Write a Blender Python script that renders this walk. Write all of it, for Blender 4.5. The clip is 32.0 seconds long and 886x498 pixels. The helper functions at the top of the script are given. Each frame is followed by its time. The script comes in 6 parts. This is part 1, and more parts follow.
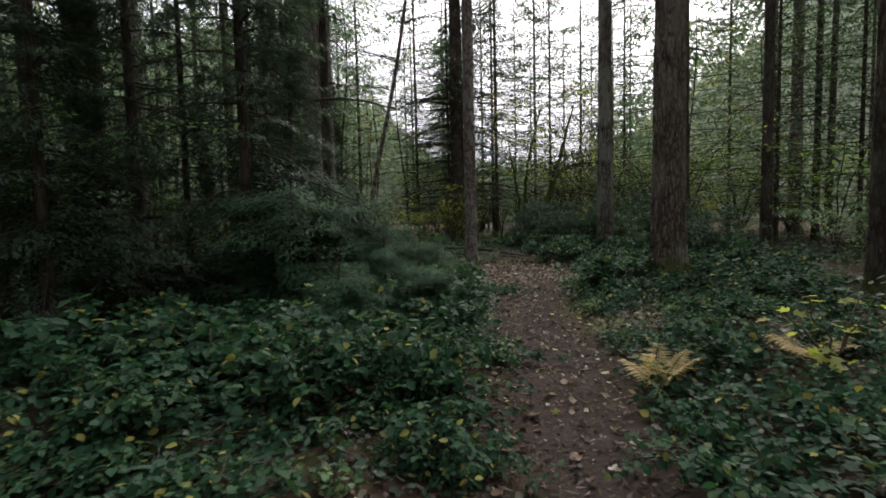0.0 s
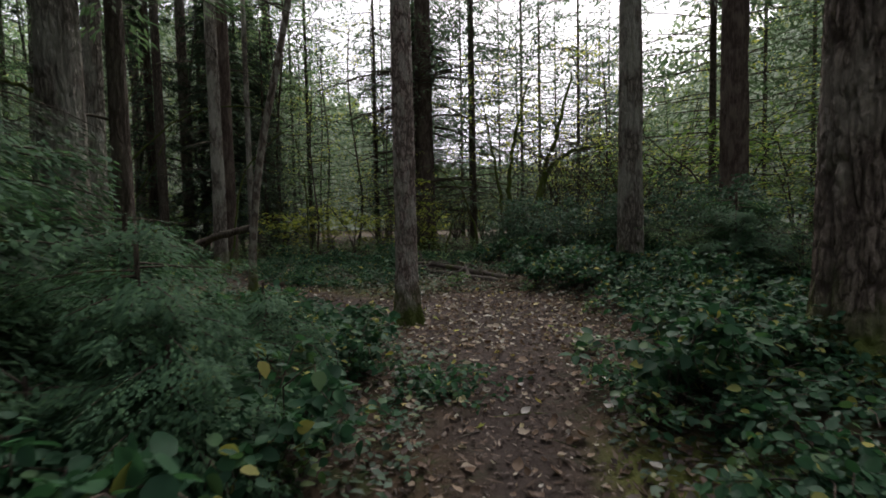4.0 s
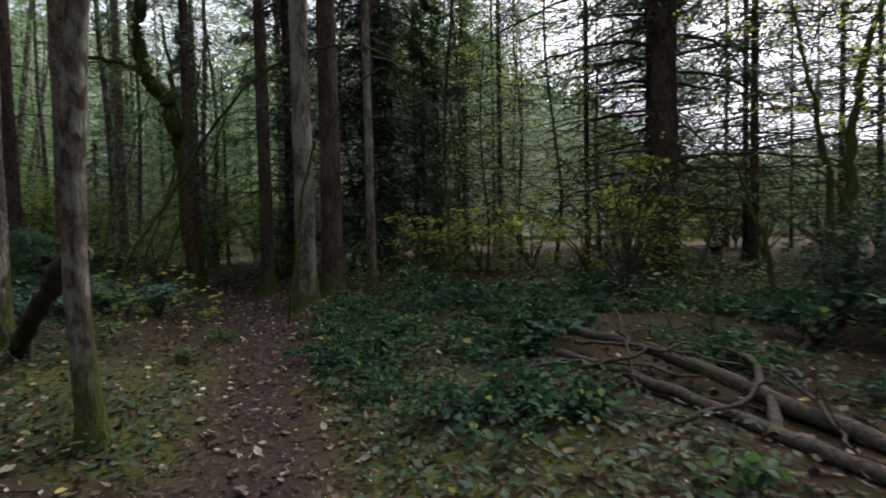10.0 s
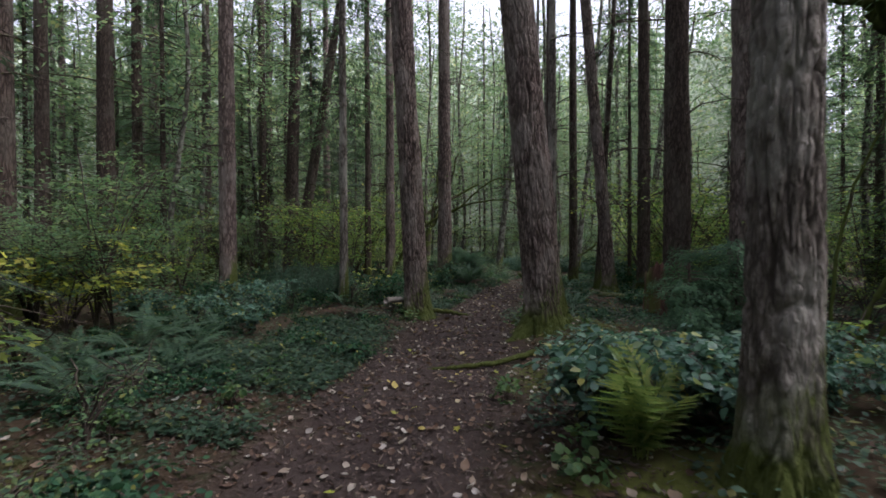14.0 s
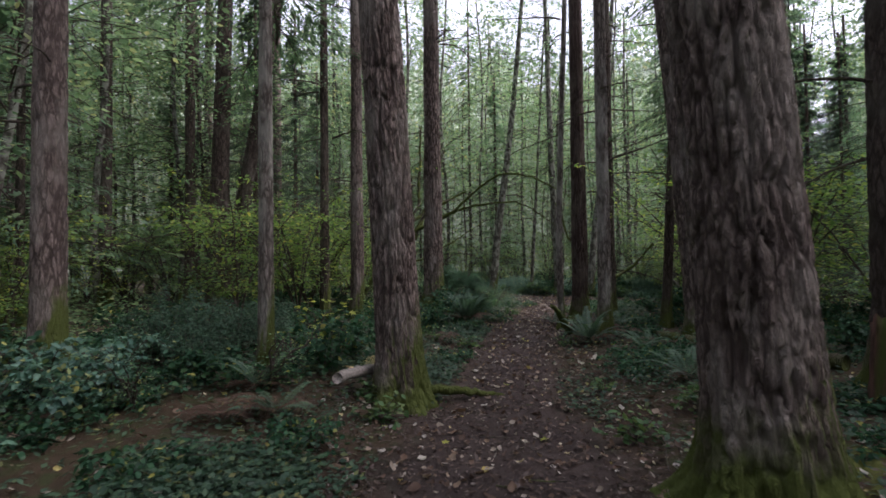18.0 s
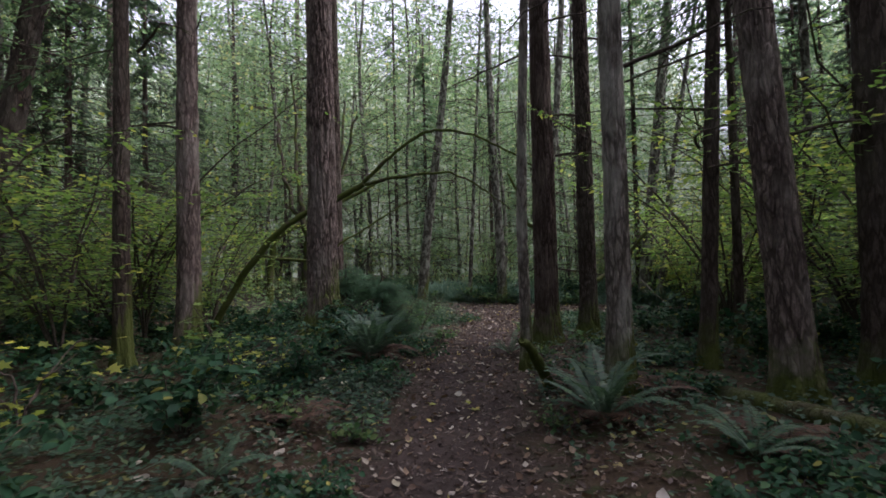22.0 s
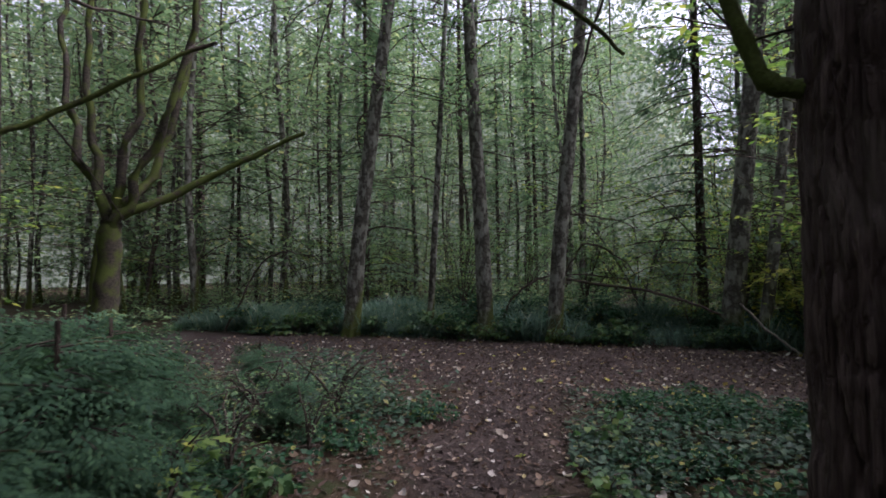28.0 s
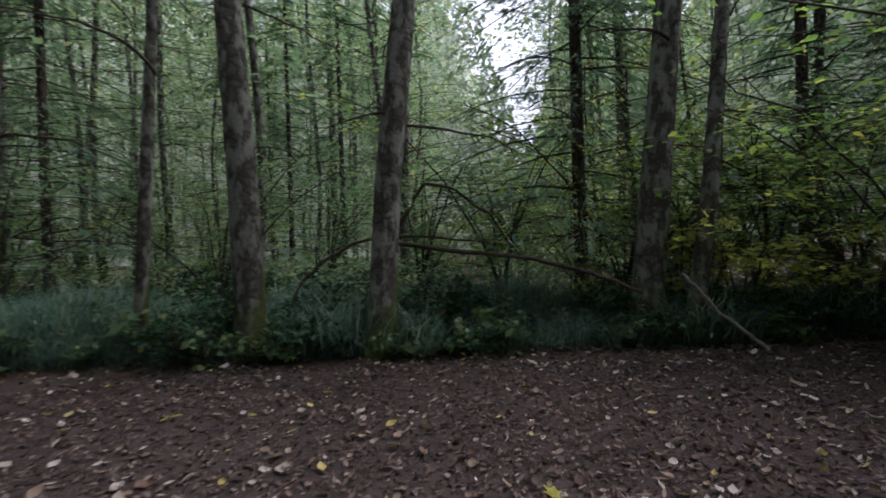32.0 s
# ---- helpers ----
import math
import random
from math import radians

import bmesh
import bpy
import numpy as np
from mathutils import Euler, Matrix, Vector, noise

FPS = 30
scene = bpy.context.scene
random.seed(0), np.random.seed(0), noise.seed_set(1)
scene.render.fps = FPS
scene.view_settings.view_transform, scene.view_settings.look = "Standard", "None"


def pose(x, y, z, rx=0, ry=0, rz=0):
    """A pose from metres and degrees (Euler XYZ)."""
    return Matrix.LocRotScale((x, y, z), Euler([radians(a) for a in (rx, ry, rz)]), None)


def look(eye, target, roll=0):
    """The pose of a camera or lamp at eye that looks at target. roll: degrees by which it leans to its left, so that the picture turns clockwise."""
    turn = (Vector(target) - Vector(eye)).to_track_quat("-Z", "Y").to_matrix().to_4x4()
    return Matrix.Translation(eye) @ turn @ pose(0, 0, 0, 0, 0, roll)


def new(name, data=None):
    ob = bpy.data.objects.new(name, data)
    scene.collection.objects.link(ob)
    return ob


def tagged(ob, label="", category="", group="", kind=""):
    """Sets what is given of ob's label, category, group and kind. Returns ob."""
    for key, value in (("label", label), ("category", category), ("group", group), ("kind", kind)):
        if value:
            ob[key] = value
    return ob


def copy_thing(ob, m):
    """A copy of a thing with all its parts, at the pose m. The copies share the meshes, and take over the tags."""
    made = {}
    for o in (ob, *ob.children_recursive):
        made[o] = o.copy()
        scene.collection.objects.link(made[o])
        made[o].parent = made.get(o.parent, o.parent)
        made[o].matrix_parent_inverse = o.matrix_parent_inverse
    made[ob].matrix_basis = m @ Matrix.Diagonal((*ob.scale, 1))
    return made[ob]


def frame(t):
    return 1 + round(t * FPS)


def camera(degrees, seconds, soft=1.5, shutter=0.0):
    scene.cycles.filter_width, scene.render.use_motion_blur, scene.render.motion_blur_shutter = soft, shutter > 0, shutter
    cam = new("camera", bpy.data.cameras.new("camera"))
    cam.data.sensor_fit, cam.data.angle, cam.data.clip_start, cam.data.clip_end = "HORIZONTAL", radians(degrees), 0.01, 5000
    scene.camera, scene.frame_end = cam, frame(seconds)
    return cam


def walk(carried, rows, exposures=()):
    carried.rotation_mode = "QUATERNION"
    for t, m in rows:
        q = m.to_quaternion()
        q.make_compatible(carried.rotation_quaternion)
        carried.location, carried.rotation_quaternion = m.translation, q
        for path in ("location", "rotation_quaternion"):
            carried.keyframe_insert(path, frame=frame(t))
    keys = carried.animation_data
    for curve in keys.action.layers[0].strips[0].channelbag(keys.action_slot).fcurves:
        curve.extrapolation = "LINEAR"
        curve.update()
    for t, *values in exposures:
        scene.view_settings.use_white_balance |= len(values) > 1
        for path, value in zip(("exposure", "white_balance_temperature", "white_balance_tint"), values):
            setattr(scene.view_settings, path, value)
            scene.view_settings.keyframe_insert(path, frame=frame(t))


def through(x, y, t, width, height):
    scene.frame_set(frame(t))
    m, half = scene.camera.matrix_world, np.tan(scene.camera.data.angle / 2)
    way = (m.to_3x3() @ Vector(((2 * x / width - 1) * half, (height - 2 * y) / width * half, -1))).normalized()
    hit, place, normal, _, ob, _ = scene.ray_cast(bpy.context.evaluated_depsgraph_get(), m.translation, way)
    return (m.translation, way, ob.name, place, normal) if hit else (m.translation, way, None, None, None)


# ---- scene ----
cam = camera(82.5, 32.0, soft=1.7, shutter=0.25)
PATH = [
    (0, (0.972, -1.056, 1.539), 5.23, -4.01, -1.34),
    (0.5, (1.019, -0.348, 1.493), 5.07, -3.83, -1.49),
    (1, (1.116, 0.364, 1.451), 4.65, -3.73, -1.45),
    (1.5, (1.216, 1.088, 1.412), 4.21, -3.73, -1.27),
    (2, (1.338, 1.766, 1.387), 3.97, -3.36, -1.08),
    (2.5, (1.374, 2.414, 1.355), 3.89, -3.57, -1.07),
    (3, (1.404, 3.093, 1.343), 3.91, -3.60, -1.04),
    (3.5, (1.437, 3.769, 1.343), 3.94, -3.46, -1.17),
    (5.5, (1.585, 6.541, 1.430), 3.23, -2.98, -1.20),
    (6, (1.655, 7.148, 1.413), 3.34, -3.01, -1.12),
    (6.5, (1.739, 7.752, 1.387), 3.46, -3.03, -1.03),
    (7, (1.810, 8.344, 1.375), 3.64, -2.95, -0.86),
    (7.5, (1.808, 8.965, 1.370), 4.80, -2.95, -0.78),
    (8, (1.797, 9.532, 1.391), 9.20, -2.66, -0.92),
    (8.5, (1.749, 10.021, 1.402), 13.15, -2.75, -1.21),
    (9, (1.620, 10.533, 1.397), 17.05, -2.84, -1.28),
    (9.5, (1.406, 10.987, 1.392), 23.05, -2.57, -1.20),
    (10, (1.094, 11.410, 1.389), 30.35, -2.24, -1.26),
    (10.5, (0.783, 11.754, 1.388), 41.78, -1.74, -1.39),
    (11, (0.409, 11.949, 1.375), 51.93, -1.65, -1.31),
    (11.5, (-0.003, 12.093, 1.381), 58.89, -1.29, -1.30),
    (12, (-0.411, 12.129, 1.406), 69.92, -0.94, -1.17),
    (12.5, (-0.925, 12.086, 1.422), 80.22, -0.87, -0.94),
    (13, (-1.556, 12.012, 1.447), 86.34, -0.81, -0.56),
    (13.5, (-2.231, 11.930, 1.499), 90.45, -0.58, -0.24),
    (14, (-2.928, 11.789, 1.532), 90.86, -0.56, -0.25),
    (14.5, (-3.646, 11.684, 1.549), 91.95, -0.36, -0.44),
    (16.5, (-5.954, 11.341, 1.414), 90.50, 1.26, -0.45),
    (17, (-6.609, 11.345, 1.438), 89.95, 1.52, -0.52),
    (17.5, (-7.298, 11.342, 1.479), 88.62, 1.54, -0.62),
    (18, (-7.968, 11.360, 1.520), 87.94, 1.54, -0.69),
    (18.5, (-8.589, 11.348, 1.539), 87.50, 1.56, -0.65),
    (19, (-9.186, 11.359, 1.534), 86.36, 1.65, -0.74),
    (19.5, (-9.758, 11.400, 1.510), 85.27, 1.69, -0.88),
    (20, (-10.341, 11.471, 1.481), 82.05, 1.47, -1.18),
    (20.5, (-10.920, 11.633, 1.479), 81.41, 1.56, -1.47),
    (21, (-11.501, 11.780, 1.481), 81.06, 1.56, -1.45),
    (21.5, (-12.037, 11.978, 1.477), 80.84, 1.61, -1.43),
    (22, (-12.544, 12.143, 1.463), 80.41, 1.69, -1.35),
    (22.5, (-13.064, 12.286, 1.449), 80.27, 1.72, -1.31),
    (23, (-13.581, 12.453, 1.447), 80.05, 1.84, -1.22),
    (23.5, (-14.122, 12.541, 1.438), 79.69, 1.91, -1.06),
    (24, (-14.674, 12.613, 1.407), 79.56, 1.93, -0.71),
    (24.5, (-15.301, 12.692, 1.367), 79.58, 1.87, -0.45),
    (25, (-15.951, 12.767, 1.346), 79.51, 1.80, -0.32),
    (25.5, (-16.593, 12.928, 1.343), 79.51, 1.78, -0.13),
    (27.5, (-19.275, 13.593, 1.500), 77.29, 1.88, -0.62),
    (28, (-19.788, 13.711, 1.537), 75.75, 2.08, -0.85),
    (28.5, (-20.284, 13.838, 1.561), 71.76, 2.01, -1.18),
    (29, (-20.721, 13.979, 1.550), 70.18, 1.68, -1.33),
    (29.5, (-21.150, 14.130, 1.501), 68.68, 1.25, -1.44),
    (30, (-21.608, 14.349, 1.418), 67.93, 0.77, -1.47),
    (30.5, (-22.157, 14.591, 1.325), 66.81, 0.49, -1.46),
    (31, (-22.798, 14.864, 1.238), 64.96, -0.13, -1.50),
    (31.5, (-23.480, 15.210, 1.207), 61.76, -0.24, -1.60),
    (32, (-24.129, 15.651, 1.219), 54.11, -0.48, -1.78),
]

def aim(eye, yaw, pitch, roll):
    y, p = radians(yaw), radians(pitch)
    return look(eye, Vector(eye) + Vector((-math.sin(y) * math.cos(p), math.cos(y) * math.cos(p), math.sin(p))), roll)


walk(cam, [(t, aim(eye, yaw, pitch, roll)) for t, eye, yaw, pitch, roll in PATH], [(0, 1.62, 6500, 15), (8, 1.45, 6500, 15), (10, 1.74, 6300, 15), (12, 1.92, 6000, 20), (17, 2.18, 6020, 26), (23, 2.05, 6000, 29), (27, 1.93, 5850, 31), (32, 1.9, 5850, 27)])
# ---- light ----
world = bpy.data.worlds.new("dusk_sky")
scene.world = world
world.use_nodes = True
wn = world.node_tree
wn.nodes.clear()
SUN_UP, SUN_TURN = radians(52), radians(15)
sky = wn.nodes.new("ShaderNodeTexSky")
sky.sky_type = "NISHITA"
sky.sun_disc = False
sky.sun_elevation, sky.sun_rotation = SUN_UP, SUN_TURN
sky.air_density, sky.dust_density, sky.ozone_density = 0.55, 8.0, 0.6
back = wn.nodes.new("ShaderNodeBackground")
back.inputs["Strength"].default_value = 0.14
out = wn.nodes.new("ShaderNodeOutputWorld")
pale = wn.nodes.new("ShaderNodeHueSaturation")
pale.inputs["Saturation"].default_value = 0.3
wn.links.new(sky.outputs[0], pale.inputs["Color"])
cloud = wn.nodes.new("ShaderNodeMixRGB")
cloud.inputs[0].default_value = 0.5
cloud.inputs[2].default_value = (2.8, 3.0, 3.35, 1)
wn.links.new(pale.outputs[0], cloud.inputs[1])
wn.links.new(cloud.outputs[0], back.inputs["Color"])
wn.links.new(back.outputs[0], out.inputs["Surface"])
lamp = bpy.data.lights.new("sun", "SUN")
lamp.energy, lamp.angle, lamp.color = 0.6, radians(25), (1.0, 0.93, 0.84)
sun = new("sun", lamp)
sun_way = Vector((math.sin(SUN_TURN) * math.cos(SUN_UP), math.cos(SUN_TURN) * math.cos(SUN_UP), math.sin(SUN_UP)))
sun.matrix_basis = look(sun_way * 60, (0, 0, 0))

# ---- materials ----


def material(name):
    m = bpy.data.materials.new(name)
    m.use_nodes = True
    m.node_tree.nodes.clear()
    return m, m.node_tree


class Nodes:
    """Short calls for one node tree."""

    def __init__(self, tree):
        self.t = tree

    def add(self, kind, **values):
        n = self.t.nodes.new(kind)
        for key, v in values.items():
            n.inputs[key.replace("_", " ")].default_value = v
        return n

    def link(self, a, b):
        self.t.links.new(a, b)

    def coords(self, scale=(1, 1, 1)):
        c = self.add("ShaderNodeTexCoord")
        m = self.add("ShaderNodeMapping")
        m.inputs["Scale"].default_value = scale
        self.link(c.outputs["Object"], m.inputs["Vector"])
        return m.outputs[0]

    def noise(self, vec, scale, detail=4.0, rough=0.55, twist=0.0):
        n = self.add("ShaderNodeTexNoise", Scale=scale, Detail=detail, Roughness=rough, Distortion=twist)
        if vec is not None:
            self.link(vec, n.inputs["Vector"])
        return n.outputs["Fac"]

    def ramp(self, fac, stops):
        r = self.add("ShaderNodeValToRGB")
        e = r.color_ramp.elements
        while len(e) < len(stops):
            e.new(0.5)
        for k, (pos, col) in zip(e, stops):
            k.position = pos
            k.color = (*col, 1) if not isinstance(col, (int, float)) else (col, col, col, 1)
        self.link(fac, r.inputs[0])
        return r.outputs[0]

    def mix(self, fac, a, b, blend="MIX"):
        n = self.t.nodes.new("ShaderNodeMix")
        n.data_type, n.blend_type = "RGBA", blend
        for socket, v in ((n.inputs[0], fac), (n.inputs[6], a), (n.inputs[7], b)):
            if isinstance(v, (int, float)):
                socket.default_value = v
            elif isinstance(v, tuple):
                socket.default_value = (*v, 1)
            else:
                self.link(v, socket)
        return n.outputs[2]

    def math(self, op, a, b=0.0):
        n = self.t.nodes.new("ShaderNodeMath")
        n.operation = op
        for socket, v in ((n.inputs[0], a), (n.inputs[1], b)):
            if isinstance(v, (int, float)):
                socket.default_value = v
            else:
                self.link(v, socket)
        return n.outputs[0]

    def finish(self, colour, rough=0.8, bump=None, bump_size=0.02, through=None, gloss=0.3):
        p = self.add("ShaderNodeBsdfPrincipled")
        p.inputs["Specular IOR Level"].default_value = gloss
        if isinstance(rough, (int, float)):
            p.inputs["Roughness"].default_value = rough
        else:
            self.link(rough, p.inputs["Roughness"])
        if isinstance(colour, tuple):
            p.inputs["Base Color"].default_value = (*colour, 1)
        else:
            self.link(colour, p.inputs["Base Color"])
        if bump is not None:
            b = self.add("ShaderNodeBump", Strength=1.0, Distance=bump_size)
            self.link(bump, b.inputs["Height"])
            self.link(b.outputs[0], p.inputs["Normal"])
        o = self.add("ShaderNodeOutputMaterial")
        if through is None:
            self.link(p.outputs[0], o.inputs["Surface"])
        else:
            tr = self.add("ShaderNodeBsdfTranslucent")
            self.link(self.mix(1.0, colour, (1.9, 2.0, 1.5), "MULTIPLY"), tr.inputs["Color"])
            mx = self.add("ShaderNodeMixShader", Fac=through)
            self.link(p.outputs[0], mx.inputs[1])
            self.link(tr.outputs[0], mx.inputs[2])
            self.link(mx.outputs[0], o.inputs["Surface"])


def bark(name, ridge, furrow, lichen, stretch=0.27, scale=28.0, moss=0.35, depth=0.02, lichen_share=0.5, patch=2.3):
    """Furrowed bark, with lichen in patches and moss that grows at the foot."""
    m, tree = material(name)
    n = Nodes(tree)
    v = n.coords((1, 1, stretch))
    # long plates parted by cracks, and the deep furrows that the trunk's relief carries
    bend = n.add("ShaderNodeTexNoise", Scale=scale * 0.5, Detail=3.0, Roughness=0.6)
    n.link(v, bend.inputs["Vector"])
    warped = n.t.nodes.new("ShaderNodeVectorMath")
    warped.operation = "MULTIPLY_ADD"
    n.link(bend.outputs["Color"], warped.inputs[0])
    warped.inputs[1].default_value = (0.09, 0.09, 0.09)
    n.link(v, warped.inputs[2])

    def cracks(size, width):
        cell = n.add("ShaderNodeTexVoronoi", Scale=size)
        cell.feature = "DISTANCE_TO_EDGE"
        n.link(warped.outputs[0], cell.inputs["Vector"])
        return n.ramp(cell.outputs["Distance"], [(0.0, 0.0), (width * 0.35, 0.3), (width, 1.0)])

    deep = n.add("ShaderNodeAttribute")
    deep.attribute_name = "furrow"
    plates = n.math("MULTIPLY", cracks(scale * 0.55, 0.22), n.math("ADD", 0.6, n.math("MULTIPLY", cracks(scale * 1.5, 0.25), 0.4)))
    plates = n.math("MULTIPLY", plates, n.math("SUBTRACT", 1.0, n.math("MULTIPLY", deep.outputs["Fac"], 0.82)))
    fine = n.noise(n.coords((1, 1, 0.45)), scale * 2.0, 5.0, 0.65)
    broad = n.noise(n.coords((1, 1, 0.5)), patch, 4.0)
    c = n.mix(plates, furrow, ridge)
    c = n.mix(n.math("MULTIPLY", n.ramp(broad, [(0.47, 0.0), (0.58, 1.0)]), lichen_share), c, lichen)
    c = n.mix(n.math("MULTIPLY", fine, 0.4), c, tuple(0.35 * k for k in ridge))
    # moss at the foot
    g = n.add("ShaderNodeTexCoord")
    sep = n.add("ShaderNodeSeparateXYZ")
    n.link(g.outputs["Object"], sep.inputs[0])
    mn = n.noise(n.coords(), 5.0, 5.0)
    geo = n.add("ShaderNodeNewGeometry")
    way = n.add("ShaderNodeSeparateXYZ")
    n.link(geo.outputs["Normal"], way.inputs[0])
    north = n.math("MULTIPLY", n.math("MAXIMUM", way.outputs["Y"], 0.0), -0.75)
    level = n.math("ADD", n.math("ADD", sep.outputs["Z"], north), n.math("MULTIPLY", mn, -1.1))
    mk = n.t.nodes.new("ShaderNodeMapRange")
    mk.inputs["From Min"].default_value, mk.inputs["From Max"].default_value = moss - 0.4, moss - 0.82
    n.link(level, mk.inputs["Value"])
    green = n.mix(n.noise(n.coords(), 60.0, 3.0), (0.025, 0.036, 0.008), (0.075, 0.092, 0.02))
    c = n.mix(mk.outputs[0], c, green)
    high = n.math("ADD", n.math("MULTIPLY", plates, 0.7), n.math("MULTIPLY", fine, 0.5))
    n.finish(c, 0.92, high, depth, gloss=0.15)
    return m


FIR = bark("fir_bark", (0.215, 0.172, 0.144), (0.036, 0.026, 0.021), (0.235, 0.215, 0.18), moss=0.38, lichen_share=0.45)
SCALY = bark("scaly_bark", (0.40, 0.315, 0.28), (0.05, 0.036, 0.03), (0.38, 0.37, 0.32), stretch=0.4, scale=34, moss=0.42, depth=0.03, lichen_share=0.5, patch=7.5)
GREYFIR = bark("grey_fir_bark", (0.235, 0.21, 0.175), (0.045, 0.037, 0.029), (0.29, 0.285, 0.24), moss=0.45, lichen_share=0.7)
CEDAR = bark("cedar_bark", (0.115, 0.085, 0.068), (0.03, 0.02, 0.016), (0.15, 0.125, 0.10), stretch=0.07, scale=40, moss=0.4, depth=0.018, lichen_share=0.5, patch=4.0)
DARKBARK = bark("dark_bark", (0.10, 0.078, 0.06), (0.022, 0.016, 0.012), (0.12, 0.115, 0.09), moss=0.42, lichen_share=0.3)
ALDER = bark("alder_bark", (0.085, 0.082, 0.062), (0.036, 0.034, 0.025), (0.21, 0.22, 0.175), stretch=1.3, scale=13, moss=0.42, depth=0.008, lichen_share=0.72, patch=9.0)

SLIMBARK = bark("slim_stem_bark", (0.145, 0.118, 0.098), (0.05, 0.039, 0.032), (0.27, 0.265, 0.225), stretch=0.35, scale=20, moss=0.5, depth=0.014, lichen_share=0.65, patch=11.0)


def mossy(name, wood, share, stretch=1.0):
    m, tree = material(name)
    n = Nodes(tree)
    v = n.coords((1, 1, stretch))
    c = n.mix(n.ramp(n.noise(v, 40, 4), [(0.32, 0.0), (0.68, 1.0)]), tuple(0.3 * k for k in wood), wood)
    green = n.mix(n.noise(v, 70, 3), (0.025, 0.036, 0.009), (0.07, 0.088, 0.02))
    f = n.ramp(n.noise(v, 4.0, 4), [(0.62 - share * 0.4, 0.0), (0.75 - share * 0.4, 1.0)])
    n.finish(n.mix(f, c, green), 0.95, n.noise(v, 55, 5), 0.008, gloss=0.1)
    return m


MOSSROOT = mossy("moss_covered_root", (0.06, 0.05, 0.035), 1.1)
TWIG = mossy("twig_wood", (0.085, 0.07, 0.055), 0.15)
MOSSWOOD = mossy("mossy_branch_wood", (0.075, 0.06, 0.045), 0.75)
LICHENWOOD = mossy("lichened_branch_wood", (0.23, 0.21, 0.18), -0.25)
MAPLEWOOD = mossy("dark_maple_bark", (0.055, 0.047, 0.036), 0.42)
LOGWOOD = mossy("fallen_log_wood", (0.09, 0.078, 0.066), 0.2)
ROTWOOD = mossy("rotten_stump_wood", (0.095, 0.052, 0.038), 0.25, 0.12)


def leafy(name, stops, rough=0.6, through=0.3, gloss=0.2):
    """Leaves that differ from one to the next, with a fine mottle on each."""
    m, tree = material(name)
    n = Nodes(tree)
    g = n.add("ShaderNodeNewGeometry")
    o = n.add("ShaderNodeObjectInfo")
    r = n.math("FRACT", n.math("ADD", g.outputs["Random Per Island"], n.math("MULTIPLY", o.outputs["Random"], 0.37)))
    c = n.ramp(r, stops)
    mot = n.noise(n.coords(), 45.0, 3.0)
    c = n.mix(n.math("MULTIPLY", mot, 0.6), c, n.mix(0.5, c, (0.01, 0.012, 0.006)))
    n.finish(c, rough, through=through, gloss=gloss)
    return m


BRAMBLE = leafy("bramble_leaf", [(0, (0.012, 0.038, 0.02)), (0.45, (0.018, 0.058, 0.028)), (0.8, (0.026, 0.075, 0.033)), (0.955, (0.042, 0.085, 0.03)), (0.985, (0.22, 0.21, 0.05))], 0.62, 0.25, 0.12)
SALAL = leafy("salal_leaf", [(0, (0.034, 0.085, 0.062)), (0.5, (0.058, 0.13, 0.092)), (0.9, (0.085, 0.165, 0.105)), (0.99, (0.28, 0.27, 0.07))], 0.45, 0.3, 0.3)
DARKLEAF = leafy("evergreen_leaf", [(0, (0.022, 0.052, 0.034)), (0.6, (0.036, 0.074, 0.046)), (1, (0.06, 0.105, 0.06))], 0.6, 0.3, 0.15)
HERB = leafy("herb_leaf", [(0, (0.035, 0.08, 0.03)), (0.6, (0.055, 0.115, 0.04)), (1, (0.11, 0.15, 0.05))], 0.5, 0.35)
MAPLE = leafy("maple_leaf", [(0, (0.065, 0.124, 0.0297)), (0.5, (0.104, 0.176, 0.0432)), (0.85, (0.169, 0.234, 0.054)), (1, (0.338, 0.325, 0.0675))], 0.55, 0.5)
YELLOW = leafy("yellow_leaf", [(0, (0.15, 0.20, 0.042)), (0.5, (0.24, 0.27, 0.055)), (1, (0.39, 0.37, 0.08))], 0.5, 0.6)
# blue is raised in these stops to imitate haze
ALDERLEAF = leafy("alder_leaf_hazed", [(0, (0.054, 0.111, 0.054)), (0.6, (0.0891, 0.159, 0.078)), (1, (0.162, 0.223, 0.09))], 0.55, 0.48)
NEEDLE = leafy("fir_needles", [(0, (0.0351, 0.065, 0.0364)), (0.6, (0.0594, 0.101, 0.056)), (1, (0.0918, 0.14, 0.07))], 0.6, 0.32)
DARKNEEDLE = leafy("dark_hemlock_needles", [(0, (0.028, 0.048, 0.032)), (0.6, (0.042, 0.07, 0.045)), (1, (0.066, 0.1, 0.06))], 0.65, 0.25, 0.12)
YOUNGNEEDLE = leafy("young_hemlock_needles", [(0, (0.026, 0.06, 0.034)), (0.6, (0.04, 0.085, 0.046)), (1, (0.065, 0.125, 0.06))], 0.7, 0.28, 0.06)
PALENEEDLE = leafy("hemlock_needles", [(0, (0.0567, 0.111, 0.07)), (0.6, (0.0878, 0.15, 0.0924)), (1, (0.121, 0.189, 0.109))], 0.6, 0.42)
FERN = leafy("sword_fern_leaf", [(0, (0.024, 0.056, 0.034)), (0.6, (0.04, 0.082, 0.046)), (1, (0.064, 0.115, 0.055))], 0.5, 0.3, 0.3)
